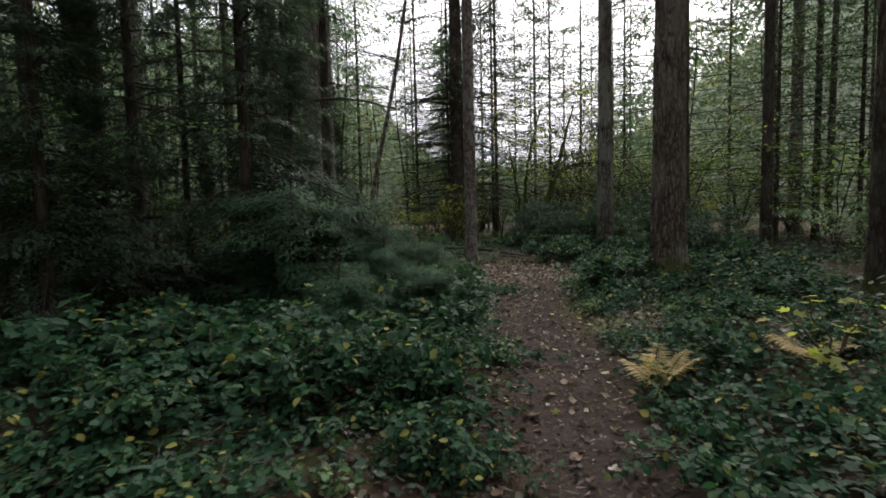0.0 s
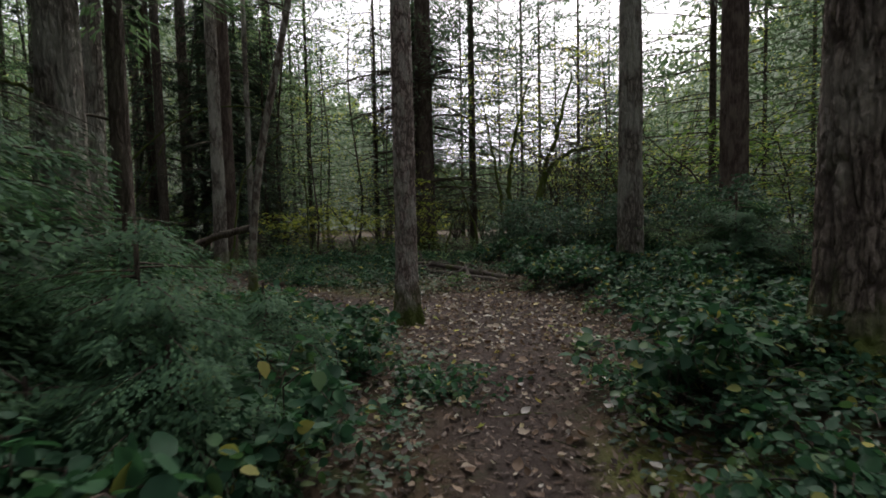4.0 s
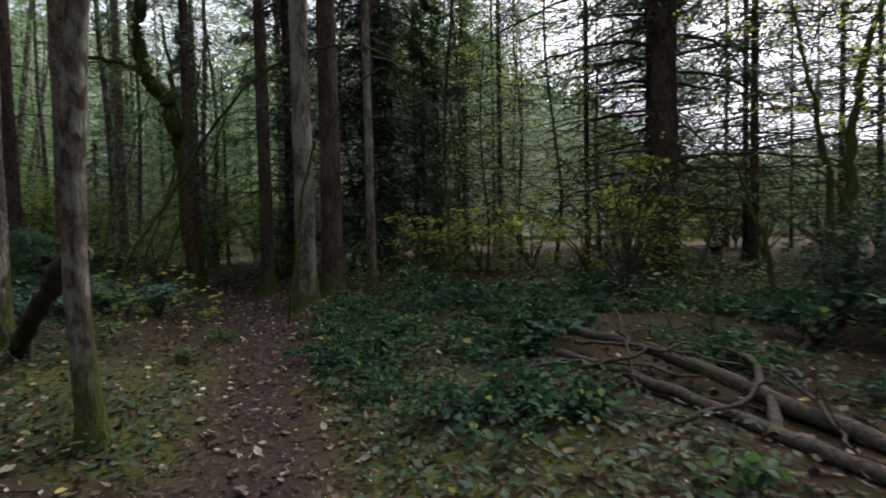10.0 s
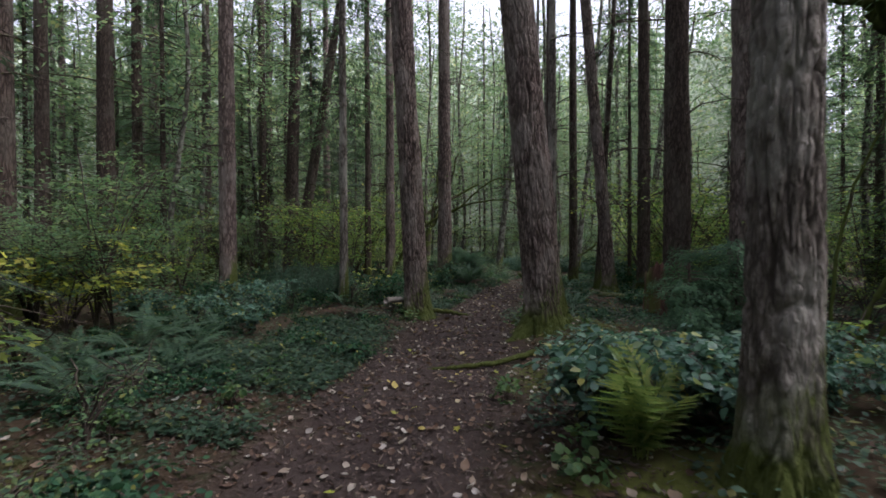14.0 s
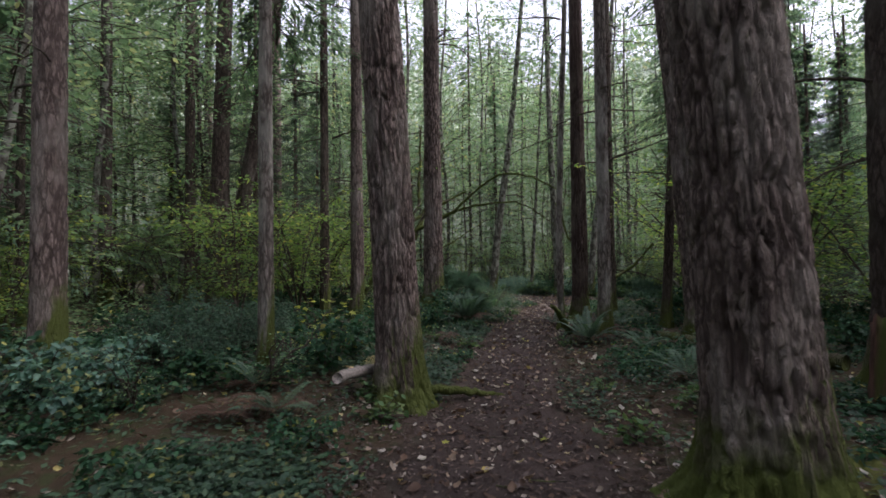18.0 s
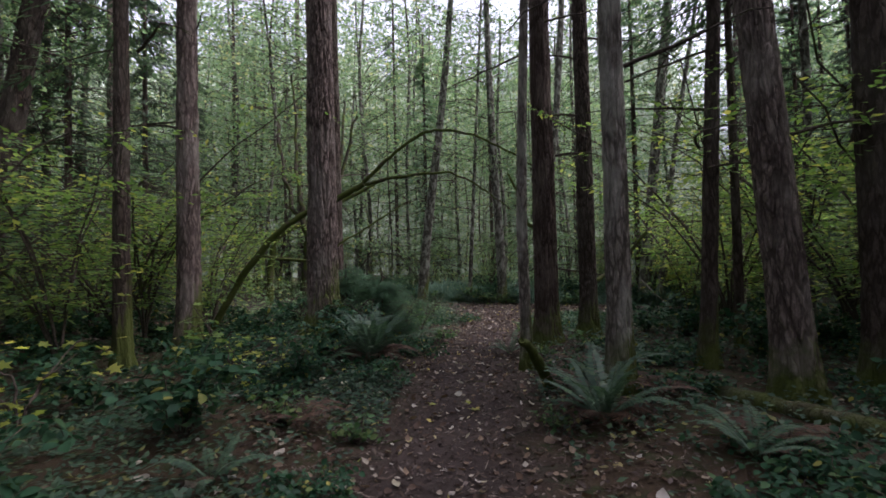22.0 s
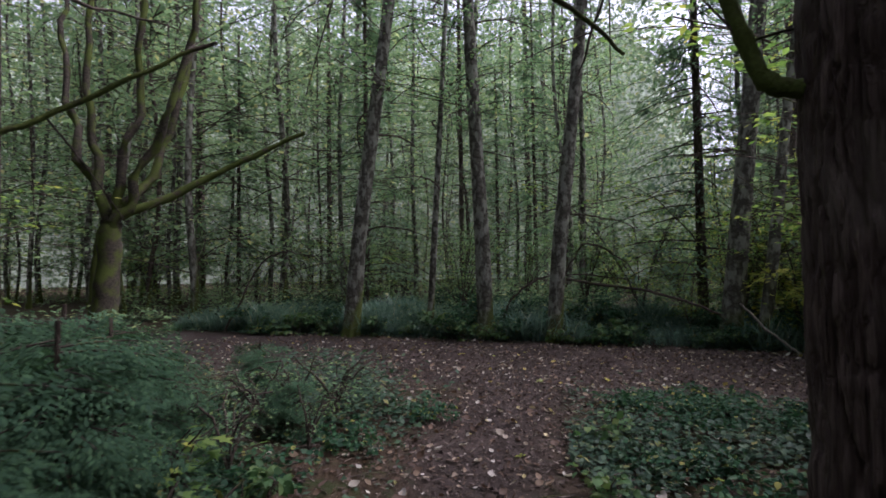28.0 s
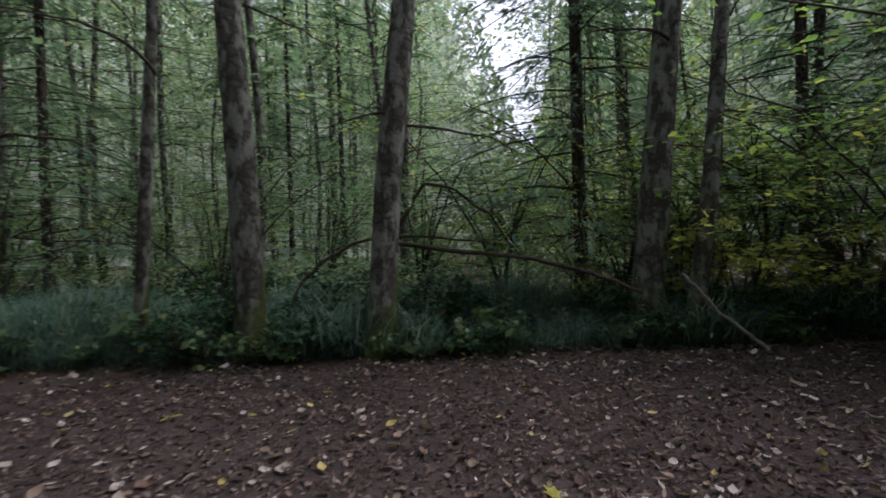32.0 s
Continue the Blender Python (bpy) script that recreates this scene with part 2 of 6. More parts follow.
DEADFERN = leafy("dead_fern_leaf", [(0, (0.04, 0.022, 0.015)), (0.6, (0.065, 0.037, 0.024)), (1, (0.11, 0.068, 0.042))], 0.7, 0.2)
TANFERN = leafy("tan_bracken_leaf", [(0, (0.26, 0.20, 0.085)), (0.6, (0.40, 0.31, 0.14)), (1, (0.52, 0.42, 0.20))], 0.6, 0.3)
LADYFERN = leafy("lady_fern_leaf", [(0, (0.08, 0.14, 0.04)), (0.6, (0.13, 0.19, 0.055)), (1, (0.22, 0.25, 0.08))], 0.5, 0.4)
GRASS = leafy("grass_blade", [(0, (0.045, 0.095, 0.08)), (0.6, (0.085, 0.155, 0.125)), (0.93, (0.14, 0.22, 0.165)), (1, (0.3, 0.3, 0.2))], 0.45, 0.35, 0.35)
LITTER = leafy("fallen_leaf", [(0, (0.0474, 0.0267, 0.0168)), (0.35, (0.0949, 0.0583, 0.0374)), (0.62, (0.174, 0.125, 0.0842)), (0.8, (0.261, 0.233, 0.187)), (0.93, (0.348, 0.333, 0.3)), (0.99, (0.332, 0.275, 0.0749))], 0.6, 0.15)
COVER = leafy("ground_cover_leaf", [(0, (0.0162, 0.0378, 0.0209)), (0.5, (0.027, 0.0594, 0.0342)), (0.92, (0.0468, 0.0855, 0.0427)), (1, (0.144, 0.135, 0.038))], 0.55, 0.25, 0.2)
# pale and bluish: haze of the distance is put into the leaf colour
FARGREEN = leafy("airy_hazed_leaf", [(0, (0.075, 0.125, 0.0725)), (0.5, (0.112, 0.175, 0.0986)), (0.9, (0.163, 0.225, 0.116)), (1, (0.288, 0.288, 0.131))], 0.6, 0.55, 0.15)
# far leaves are paled and greyed: haze painted into their colour
FARLEAF = leafy("hazed_far_wood_leaf", [(0, (0.11, 0.15, 0.11)), (0.5, (0.15, 0.20, 0.14)), (0.85, (0.19, 0.24, 0.16)), (1, (0.29, 0.29, 0.15))], 0.7, 0.35, 0.1)
SCRAP = leafy("leaf_scrap", [(0, (0.0242, 0.0167, 0.0135)), (0.5, (0.0539, 0.0382, 0.0322)), (0.88, (0.0884, 0.0676, 0.0582)), (1, (0.158, 0.132, 0.114))], 0.75, 0.05, 0.15)
CHAFF = leafy("needle_litter", [(0, (0.0233, 0.0167, 0.0125)), (0.55, (0.0558, 0.0372, 0.0281)), (0.9, (0.112, 0.0833, 0.0645)), (1, (0.242, 0.206, 0.172))], 0.8, 0.0, 0.1)



def far_material():
    m, tree = material("distant_wood_haze_glow")
    n = Nodes(tree)
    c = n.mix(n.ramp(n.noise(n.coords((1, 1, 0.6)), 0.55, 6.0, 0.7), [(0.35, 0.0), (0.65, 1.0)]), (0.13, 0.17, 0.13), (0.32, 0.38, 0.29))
    n.finish(c, 0.95, n.noise(n.coords(), 0.8, 5.0), 0.8, gloss=0.05)
    # haze painted in: the pale colours above and a faint glow here
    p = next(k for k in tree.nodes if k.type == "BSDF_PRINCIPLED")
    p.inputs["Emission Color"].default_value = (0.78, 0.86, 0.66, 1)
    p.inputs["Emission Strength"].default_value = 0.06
    return m


FARWOOD = far_material()


def ground_material():
    m, tree = material("forest_floor")
    n = Nodes(tree)
    v = n.coords()
    a = n.add("ShaderNodeAttribute")
    a.attribute_name = "trod"
    mossy_here = n.add("ShaderNodeAttribute")
    mossy_here.attribute_name = "moss"
    fine = n.noise(v, 38.0, 6.0, 0.7)
    mid = n.noise(v, 6.0, 5.0)
    big = n.noise(v, 0.9, 4.0)
    soil = n.mix(fine, (0.011, 0.008, 0.0065), (0.052, 0.039, 0.033))
    soil = n.mix(n.ramp(mid, [(0.35, 0.0), (0.7, 0.7)]), soil, (0.028, 0.021, 0.018))
    soil = n.mix(n.ramp(big, [(0.45, 0.0), (0.65, 0.5)]), soil, (0.055, 0.041, 0.034))
    duff = n.mix(fine, (0.014, 0.010, 0.006), (0.062, 0.042, 0.024))
    duff = n.mix(n.ramp(mid, [(0.5, 0.0), (0.62, 0.8)]), duff, (0.022, 0.032, 0.010))
    green = n.mix(n.noise(v, 80.0, 3.0), (0.03, 0.042, 0.01), (0.115, 0.125, 0.026))
    c = n.mix(a.outputs["Fac"], duff, soil)
    mf = n.math("MULTIPLY", mossy_here.outputs["Fac"], n.ramp(mid, [(0.31, 0.0), (0.47, 1.0)]))
    c = n.mix(mf, c, green)
    high = n.math("ADD", n.math("MULTIPLY", fine, 0.6), mid)
    n.finish(c, 0.95, high, 0.03, gloss=0.12)
    return m


SOIL = ground_material()

# ---- mesh tools ----


def mesh_of(name, verts, faces, mat, smooth=False):
    """A mesh from arrays: faces is a list of integer arrays (m, 3) or (m, 4)."""
    me = bpy.data.meshes.new(name)
    verts = np.asarray(verts, np.float32)
    faces = [np.asarray(f, np.int32) for f in faces if len(f)]
    loops = np.concatenate([f.ravel() for f in faces])
    sizes = np.concatenate([np.full(len(f), f.shape[1], np.int32) for f in faces])
    me.vertices.add(len(verts))
    me.vertices.foreach_set("co", verts.ravel())
    me.loops.add(len(loops))
    me.loops.foreach_set("vertex_index", loops)
    me.polygons.add(len(sizes))
    me.polygons.foreach_set("loop_start", np.concatenate([[0], np.cumsum(sizes)[:-1]]).astype(np.int32))
    if smooth:
        me.polygons.foreach_set("use_smooth", np.ones(len(sizes), bool))
    me.update(calc_edges=True)
    me.validate()
    me.materials.append(mat)
    return me


def join(parts):
    """Joins (verts, [faces]) pairs to one pair."""
    vs, fs, at = [], [], 0
    for v, f in parts:
        vs.append(v)
        fs += [np.asarray(k) + at for k in f]
        at += len(v)
    three = [f for f in fs if f.shape[1] == 3]
    four = [f for f in fs if f.shape[1] == 4]
    return np.concatenate(vs), [np.concatenate(k) for k in (three, four) if k]


def unit(v):
    return v / np.maximum(np.linalg.norm(v, axis=-1, keepdims=True), 1e-9)


LEAF = (np.array([(0, 0, 0), (0, 0.35, -0.02), (0, 0.68, -0.03), (0, 1, -0.09),
                  (-0.23, 0.10, 0.05), (-0.37, 0.34, 0.07), (-0.31, 0.64, 0.04), (-0.13, 0.87, -0.03),
                  (0.23, 0.10, 0.05), (0.37, 0.34, 0.07), (0.31, 0.64, 0.04), (0.13, 0.87, -0.03)]),
        [np.array([(0, 1, 5, 4), (1, 2, 6, 5), (2, 3, 7, 6), (1, 0, 8, 9), (2, 1, 9, 10), (3, 2, 10, 11)])])
CURLED = (LEAF[0] + np.array([0, 0, 1]) * np.array([0.05, 0.0, 0.05, 0.3, 0.12, 0.17, 0.14, 0.24, 0.1, 0.05, 0.02, 0.16])[:, None], LEAF[1])
SIMPLE = (np.array([(0, 0, 0), (-0.30, 0.42, 0.05), (0, 1, 0), (0.30, 0.42, 0.05)]), [np.array([(0, 2, 1), (0, 3, 2)])])
SPRIG = (np.array([(0, 0, 0), (-0.11, 0.35, -0.02), (0, 1, -0.05), (0.11, 0.35, -0.02)]), [np.array([(0, 3, 2, 1)])])
TUFT = (np.array([(0, 0, 0), (-0.24, 0.4, -0.03), (0, 1, -0.08), (0.24, 0.4, -0.03)]), [np.array([(0, 3, 2, 1)])])
BLADE = (np.array([(-0.012, 0, 0), (0.012, 0, 0), (0.012, 0.55, -0.03), (-0.012, 0.55, -0.03), (0, 1, -0.3)]), [np.array([(0, 1, 2, 3)]), np.array([(3, 2, 4)])])
LOBED = (np.array([(0, 0, 0), (-0.42, 0.12, 0.04), (-0.22, 0.34, 0), (-0.5, 0.62, 0.05), (-0.16, 0.62, 0), (0, 1, -0.05), (0.16, 0.62, 0), (0.5, 0.62, 0.05), (0.22, 0.34, 0), (0.42, 0.12, 0.04), (0, 0.42, -0.01)]),
         [np.array([(10, 1, 0), (10, 2, 1), (10, 3, 2), (10, 4, 3), (10, 5, 4), (10, 6, 5), (10, 7, 6), (10, 8, 7), (10, 9, 8), (10, 0, 9)])])


def strew(shape, pos, way, size, up=(0, 0, 1)):
    """Copies of a leaf shape: at pos, pointing along way, face towards up."""
    v, faces = shape
    pos, way = np.asarray(pos, float), unit(np.asarray(way, float))
    up = np.broadcast_to(np.asarray(up, float), way.shape)
    side = unit(np.cross(way, up))
    face = np.cross(side, way)
    size = np.broadcast_to(np.asarray(size, float), (len(pos),))[:, None, None]
    out_v = pos[:, None] + size * (v[None, :, :1] * side[:, None] + v[None, :, 1:2] * way[:, None] + v[None, :, 2:] * face[:, None])
    step = (np.arange(len(pos)) * len(v))[:, None, None]
    return out_v.reshape(-1, 3), [(f[None] + step).reshape(-1, f.shape[1]) for f in faces]


def tube(points, radii, sides=5):
    """A tapered tube along points."""
    p = np.asarray(points, float)
    r = np.broadcast_to(np.asarray(radii, float), (len(p),))
    t = unit(np.gradient(p, axis=0))
    ref = np.where(np.abs(t[:, 2:]) > 0.9, np.array([[1.0, 0, 0]]), np.array([[0, 0, 1.0]]))
    a = unit(np.cross(t, ref))
    b = np.cross(t, a)
    ang = np.arange(sides) / sides * 2 * np.pi
    v = p[:, None] + r[:, None, None] * (np.cos(ang)[None, :, None] * a[:, None] + np.sin(ang)[None, :, None] * b[:, None])
    k = np.arange(sides)
    q = [np.stack([i * sides + k, i * sides + (k + 1) % sides, (i + 1) * sides + (k + 1) % sides, (i + 1) * sides + k], 1) for i in range(len(p) - 1)]
    return v.reshape(-1, 3), [np.concatenate(q)]


def curve_points(ctrl, n, wobble=0.0, rng=None):
    """A smooth line through control points."""
    c = np.asarray(ctrl, float)
    s = np.linspace(0, len(c) - 1, n)
    i = np.clip(s.astype(int), 0, len(c) - 2)
    f = (s - i)[:, None]
    p0, p1, p2, p3 = c[np.maximum(i - 1, 0)], c[i], c[i + 1], c[np.minimum(i + 2, len(c) - 1)]
    p = 0.5 * (2 * p1 + (p2 - p0) * f + (2 * p0 - 5 * p1 + 4 * p2 - p3) * f**2 + (3 * p1 - p0 - 3 * p2 + p3) * f**3)
    if wobble and rng is not None:
        w = rng.normal(0, wobble, (n, 3))
        w[0] = 0
        p = p + (w + np.roll(w, 1, 0)) / 2
    return p


def value_noise(x, y, period, seed):
    """Smooth noise in 0 to 1, repeating in x after period cells."""
    g = np.random.default_rng(seed).random((int(period), 512))
    xi, yi = np.floor(x).astype(int), np.floor(y).astype(int)
    fx, fy = x - xi, y - yi
    fx, fy = fx * fx * (3 - 2 * fx), fy * fy * (3 - 2 * fy)
    p = int(period)
    a, b = g[xi % p, yi % 512], g[(xi + 1) % p, yi % 512]
    c, d = g[xi % p, (yi + 1) % 512], g[(xi + 1) % p, (yi + 1) % 512]
    return (a * (1 - fx) + b * fx) * (1 - fy) + (c * (1 - fx) + d * fx) * fy


def part(name, mesh, parent, m=None, label=""):
    """A mesh object under a thing or a part."""
    ob = new(name, mesh)
    ob.parent = parent
    if m is not None:
        ob.matrix_basis = m
    if label:
        tagged(ob, label)
    return ob


TRACKS = [  # middle line and half width of each trodden way
    ([(1.9, -14), (1.5, -4), (1.62, 3), (1.66, 6.5), (1.75, 9), (1.75, 11.2)], 0.46),
    ([(1.75, 10.6), (1.7, 12.3)], 1.25),
    ([(1.2, 12.2), (-1.2, 12.1), (-3.5, 11.5), (-6, 11.1)], 0.8),
    ([(-6, 11.1), (-8, 11.35), (-9.5, 11.65), (-11.2, 11.8), (-12.5, 12.05)], 0.95),
    ([(-12.5, 12.0), (-15, 12.5), (-17.8, 13.1), (-19.5, 13.6)], 0.62),
    ([(-19.5, 13.6), (-21.5, 14.4), (-23.5, 15.0), (-26, 16.2)], 0.6),
    ([(-0.6, 12.7), (-2.2, 14.1), (-3.7, 15.5), (-6.2, 17.4), (-9, 18.9), (-14, 21)], 0.44),
    ([(-48, -12), (-38, 2), (-32.2, 9.6), (-27.4, 16.9), (-24.6, 21.5), (-20, 29), (-12, 40)], 1.85),
]


def track_gap(x, y):
    """How far a place lies outside the nearest trodden way; negative inside."""
    best = np.full(np.shape(x), 1e3)
    for line, half in TRACKS:
        for (ax, ay), (bx, by) in zip(line, line[1:]):
            dx, dy = bx - ax, by - ay
            s = np.clip(((x - ax) * dx + (y - ay) * dy) / (dx * dx + dy * dy), 0, 1)
            best = np.minimum(best, np.hypot(x - ax - s * dx, y - ay - s * dy) - half)
    return best


def land(x, y):
    """Height of the ground."""
    x, y = np.asarray(x, float), np.asarray(y, float)
    g = track_gap(x, y)
    s = np.clip((g + 0.15) / 1.5, 0, 1)
    h = 0.17 * s * s * (3 - 2 * s)
    h = h + 0.10 * (value_noise(x * 0.45 + 40, y * 0.45 + 40, 256, 5) - 0.5) * np.clip(g + 0.5, 0, 1)
    h = h + 0.035 * (value_noise(x * 2.1 + 60, y * 2.1 + 60, 256, 6) - 0.5)
    for mx, my, mh, mr in MOUNDS:
        h = h + mh * np.exp(-((x - mx) ** 2 + (y - my) ** 2) / mr**2)
    far = np.clip((np.hypot(x + 12, y - 12) - 40) / 80, 0, 1)
    return h * (1 - far)


MOUNDS = [(-10.7, 13.6, 0.2, 1.0), (4.1, 8.1, 0.2, 1.2), (-2.6, 13.4, 0.08, 0.9), (-21.2, 11.2, 0.18, 1.6), (-5.7, 13.9, 0.12, 0.9)]
MOSS_SPOTS = [(-0.3, 13.9, 0.9), (-3.3, 14.1, 1.0), (-3.9, 12.9, 0.9), (-2.4, 13.3, 0.8), (-5.5, 12.9, 0.7), (2.2, 6.8, 0.7), (2.6, 5.6, 0.6), (-10.7, 13.7, 0.7), (0.6, 11.6, 0.6), (-8.7, 12.6, 0.6), (-5.2, 9.4, 0.7), (-1.2, 14.6, 0.8)]


def spread_axis(lo, hi, step, far):
    mid = np.arange(lo, hi + 1e-6, step)
    grow = np.cumsum(np.geomspace(step * 1.6, 60, 22))
    grow = grow / grow[-1] * far
    return np.concatenate([lo - grow[::-1], mid, hi + grow])


def build_ground():
    xs, ys = spread_axis(-36, 9, 0.2, 700), spread_axis(-4, 27, 0.2, 700)
    X, Y = np.meshgrid(xs, ys, indexing="ij")
    Z = land(X, Y)
    v = np.stack([X, Y, Z], -1).reshape(-1, 3)
    nx, ny = len(xs), len(ys)
    i, j = np.meshgrid(np.arange(nx - 1), np.arange(ny - 1), indexing="ij")
    a = (i * ny + j).ravel()
    me = mesh_of("ground", v, [np.stack([a, a + ny, a + ny + 1, a + 1], 1)], SOIL, True)
    gap = track_gap(X, Y).ravel()
    ragged = 0.5 * (value_noise(X * 1.7 + 90, Y * 1.7 + 90, 512, 8).ravel() - 0.5)
    trod = np.clip(0.5 - (gap + ragged) / 0.5, 0, 1)
    moss = np.zeros(len(v))
    for mx, my, mr in MOSS_SPOTS:
        moss = np.maximum(moss, np.exp(-(((v[:, 0] - mx) ** 2 + (v[:, 1] - my) ** 2) / mr**2) ** 2))
    moss = moss * np.clip((track_gap(v[:, 0], v[:, 1]) + 0.12) / 0.3, 0, 1)
    for key, val in (("trod", trod), ("moss", moss)):
        at = me.attributes.new(key, "FLOAT", "POINT")
        at.data.foreach_set("value", val.astype(np.float32))
    tagged(new("ground", me), "brown forest soil with trodden paths, duff and moss", "ground", kind="structure")


build_ground()
# ---- trees ----


def trunk_mesh(name, dia, height, mat, lean=(0, 0), seed=0, sides=40, fine=0.06, furrow=0.0, flare=0.5, bend=0.0, roots=5, grain=1.0):
    """A trunk from its foot up: flared, leaning, with furrowed bark relief on it."""
    rng = np.random.default_rng(seed)
    low = np.arange(-0.35, 6.0, fine)
    z = np.concatenate([low, np.linspace(6.0, height, max(6, int((height - 6) / 0.8)))]) if height > 6.5 else np.linspace(-0.35, height, max(12, int(height / fine)))
    ang = np.arange(sides) / sides * 2 * np.pi
    A, Zz = np.meshgrid(ang, z)
    up = np.clip(Zz, 0, None)
    r = dia / 2 * (1 - 0.55 * np.clip((up - 1.3) / height, 0, 1) - 0.04 * np.clip((up - 1.3) / 3, -0.4, 1))
    r = r * (1 + flare * np.exp(-np.clip(Zz, -0.2, None) / 0.28))
    lobe = sum(np.cos(k * A + rng.uniform(0, 6.28)) for k in (roots, roots + 2)) * 0.5
    r = r * (1 + 0.22 * flare / 0.5 * lobe * np.exp(-np.clip(Zz, -0.2, None) / 0.3))
    r = r * (1 + 0.05 * (value_noise(A / 6.2832 * 4, Zz * 0.9 + 9, 4, seed + 3) - 0.5) * 2)
    if furrow > 0:
        n1 = max(10, int(dia * 74))
        u = A / 6.2832
        warp = value_noise(u * 8, Zz * 3.2 + 20, 8, seed + 11) - 0.5
        ridge = 1 - np.abs(2 * value_noise((u * n1 + 1.5 * warp) % n1, Zz * 2.6 * grain + 30, n1, seed + 12) - 1)
        small = 1 - np.abs(2 * value_noise((u * n1 * 2 + 2 * warp) % (2 * n1), Zz * 7.0 * grain + 30, 2 * n1, seed + 13) - 1)
        grit = value_noise((u * n1 * 3) % (3 * n1), Zz * 40.0 + 30, 3 * n1, seed + 14)
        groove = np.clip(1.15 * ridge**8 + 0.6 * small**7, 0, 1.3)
        r = r - furrow * (groove + 0.25 * grit)
    else:
        groove = 0 * Zz
    cx = lean[0] * up + bend * np.sin(up * 0.55 + seed) * np.clip(up / 2, 0, 1)
    cy = lean[1] * up + bend * np.cos(up * 0.48 + 2 * seed) * np.clip(up / 2, 0, 1)
    v = np.stack([cx + r * np.cos(A), cy + r * np.sin(A), Zz], -1).reshape(-1, 3)
    n, m = len(z), sides
    i, j = np.meshgrid(np.arange(n - 1), np.arange(m), indexing="ij")
    q = np.stack([i * m + j, i * m + (j + 1) % m, (i + 1) * m + (j + 1) % m, (i + 1) * m + j], -1).reshape(-1, 4)
    me = mesh_of(name, v, [q], mat, True)
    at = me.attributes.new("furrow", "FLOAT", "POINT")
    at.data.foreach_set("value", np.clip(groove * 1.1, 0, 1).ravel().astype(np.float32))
    return me


def dead_limb(seed, length=1.5, mat=None):
    """A bare drooping limb with side twigs, along +x from its root."""
    rng = np.random.default_rng(seed)
    n = 9
    s = np.linspace(0, 1, n)
    p = np.stack([length * s, 0.12 * length * np.sin(s * 3 + seed), length * (0.10 * s - rng.uniform(0.1, 0.42) * s**2)], 1) + rng.normal(0, 0.02, (n, 3)) * s[:, None]
    bits = [tube(p, 0.018 * (1 - 0.85 * s) + 0.003, 5)]
    for k in range(rng.integers(6, 11)):
        a = rng.uniform(0.2, 0.97)
        root = np.array([np.interp(a, s, p[:, c]) for c in range(3)])
        side = rng.choice([-1, 1])
        tl = length * rng.uniform(0.18, 0.42) * (1.1 - a * 0.6)
        w = np.array([rng.uniform(0.3, 0.9), side * rng.uniform(0.5, 1), rng.uniform(-0.5, 0.15)])
        q = root + np.linspace(0, 1, 4)[:, None] * unit(w) * tl
        q[2:, 2] -= 0.06 * tl
        bits.append(tube(q, np.array([0.006, 0.005, 0.0035, 0.002]), 3))
    return mesh_of("limb", *join(bits), mat or TWIG)


def bough(rng, length, sag, count, size):
    """Sprigs of one needled bough, along +x: flat, feathered to both sides, sagging."""
    s = np.sort(rng.uniform(0.12, 1, count))
    side = rng.choice([-1, 1], count)
    wide = length * 0.34 * np.sin(np.clip(s * 1.15, 0, 1) * np.pi * 0.86 + 0.25)
    off = rng.uniform(0, 1, count) * wide
    x = length * s + 0.25 * off
    y = side * off
    z = -sag * length * s**2 - 0.30 * off + rng.normal(0, 0.035, count)
    way = np.stack([np.full(count, 0.8), side * rng.uniform(0.2, 1.1, count), rng.uniform(-0.75, -0.05, count)], 1)
    return np.stack([x, y, z], 1), way, size * rng.uniform(0.7, 1.35, count)


def crown_mesh(name, seed, z0, z1, reach, boughs, count, size, mat, sag=0.3, top=True, shape=SPRIG):
    """A conifer crown: whorled boughs that shorten to the tip, with gaps."""
    rng = np.random.default_rng(seed)
    pos, way, sz, wood = [], [], [], []
    for k in range(boughs):
        h = (k + rng.uniform(0, 1)) / boughs
        z = z0 + (z1 - z0) * h
        length = reach * (1 - (0.88 * h if top else 0.3 * h)) * rng.uniform(0.55, 1.15)
        a = rng.uniform(0, 2 * np.pi)
        p, w, s = bough(rng, length, sag * rng.uniform(0.5, 1.5), count, size)
        rise = rng.uniform(-0.1, 0.25)
        p[:, 2] += p[:, 0] * rise
        c, d = np.cos(a), np.sin(a)
        R = np.array([[c, -d, 0], [d, c, 0], [0, 0, 1]])
        pos.append(p @ R.T + (0, 0, z))
        way.append(w @ R.T)
        sz.append(s)
        q = np.linspace(0, 1, 5)
        line = np.stack([q * length, 0 * q, z + q * length * rise - sag * length * q**2], 1)
        wood.append(tube((line - (0, 0, z)) @ R.T + (0, 0, z), min(0.022, 0.007 * reach) * (1 - 0.85 * q) + min(0.003, 0.0013 * reach), 3))
    leaves = mesh_of(name, *strew(shape, np.concatenate(pos), np.concatenate(way), np.concatenate(sz)), mat)
    return leaves, mesh_of("branchwork", *join(wood), TWIG)


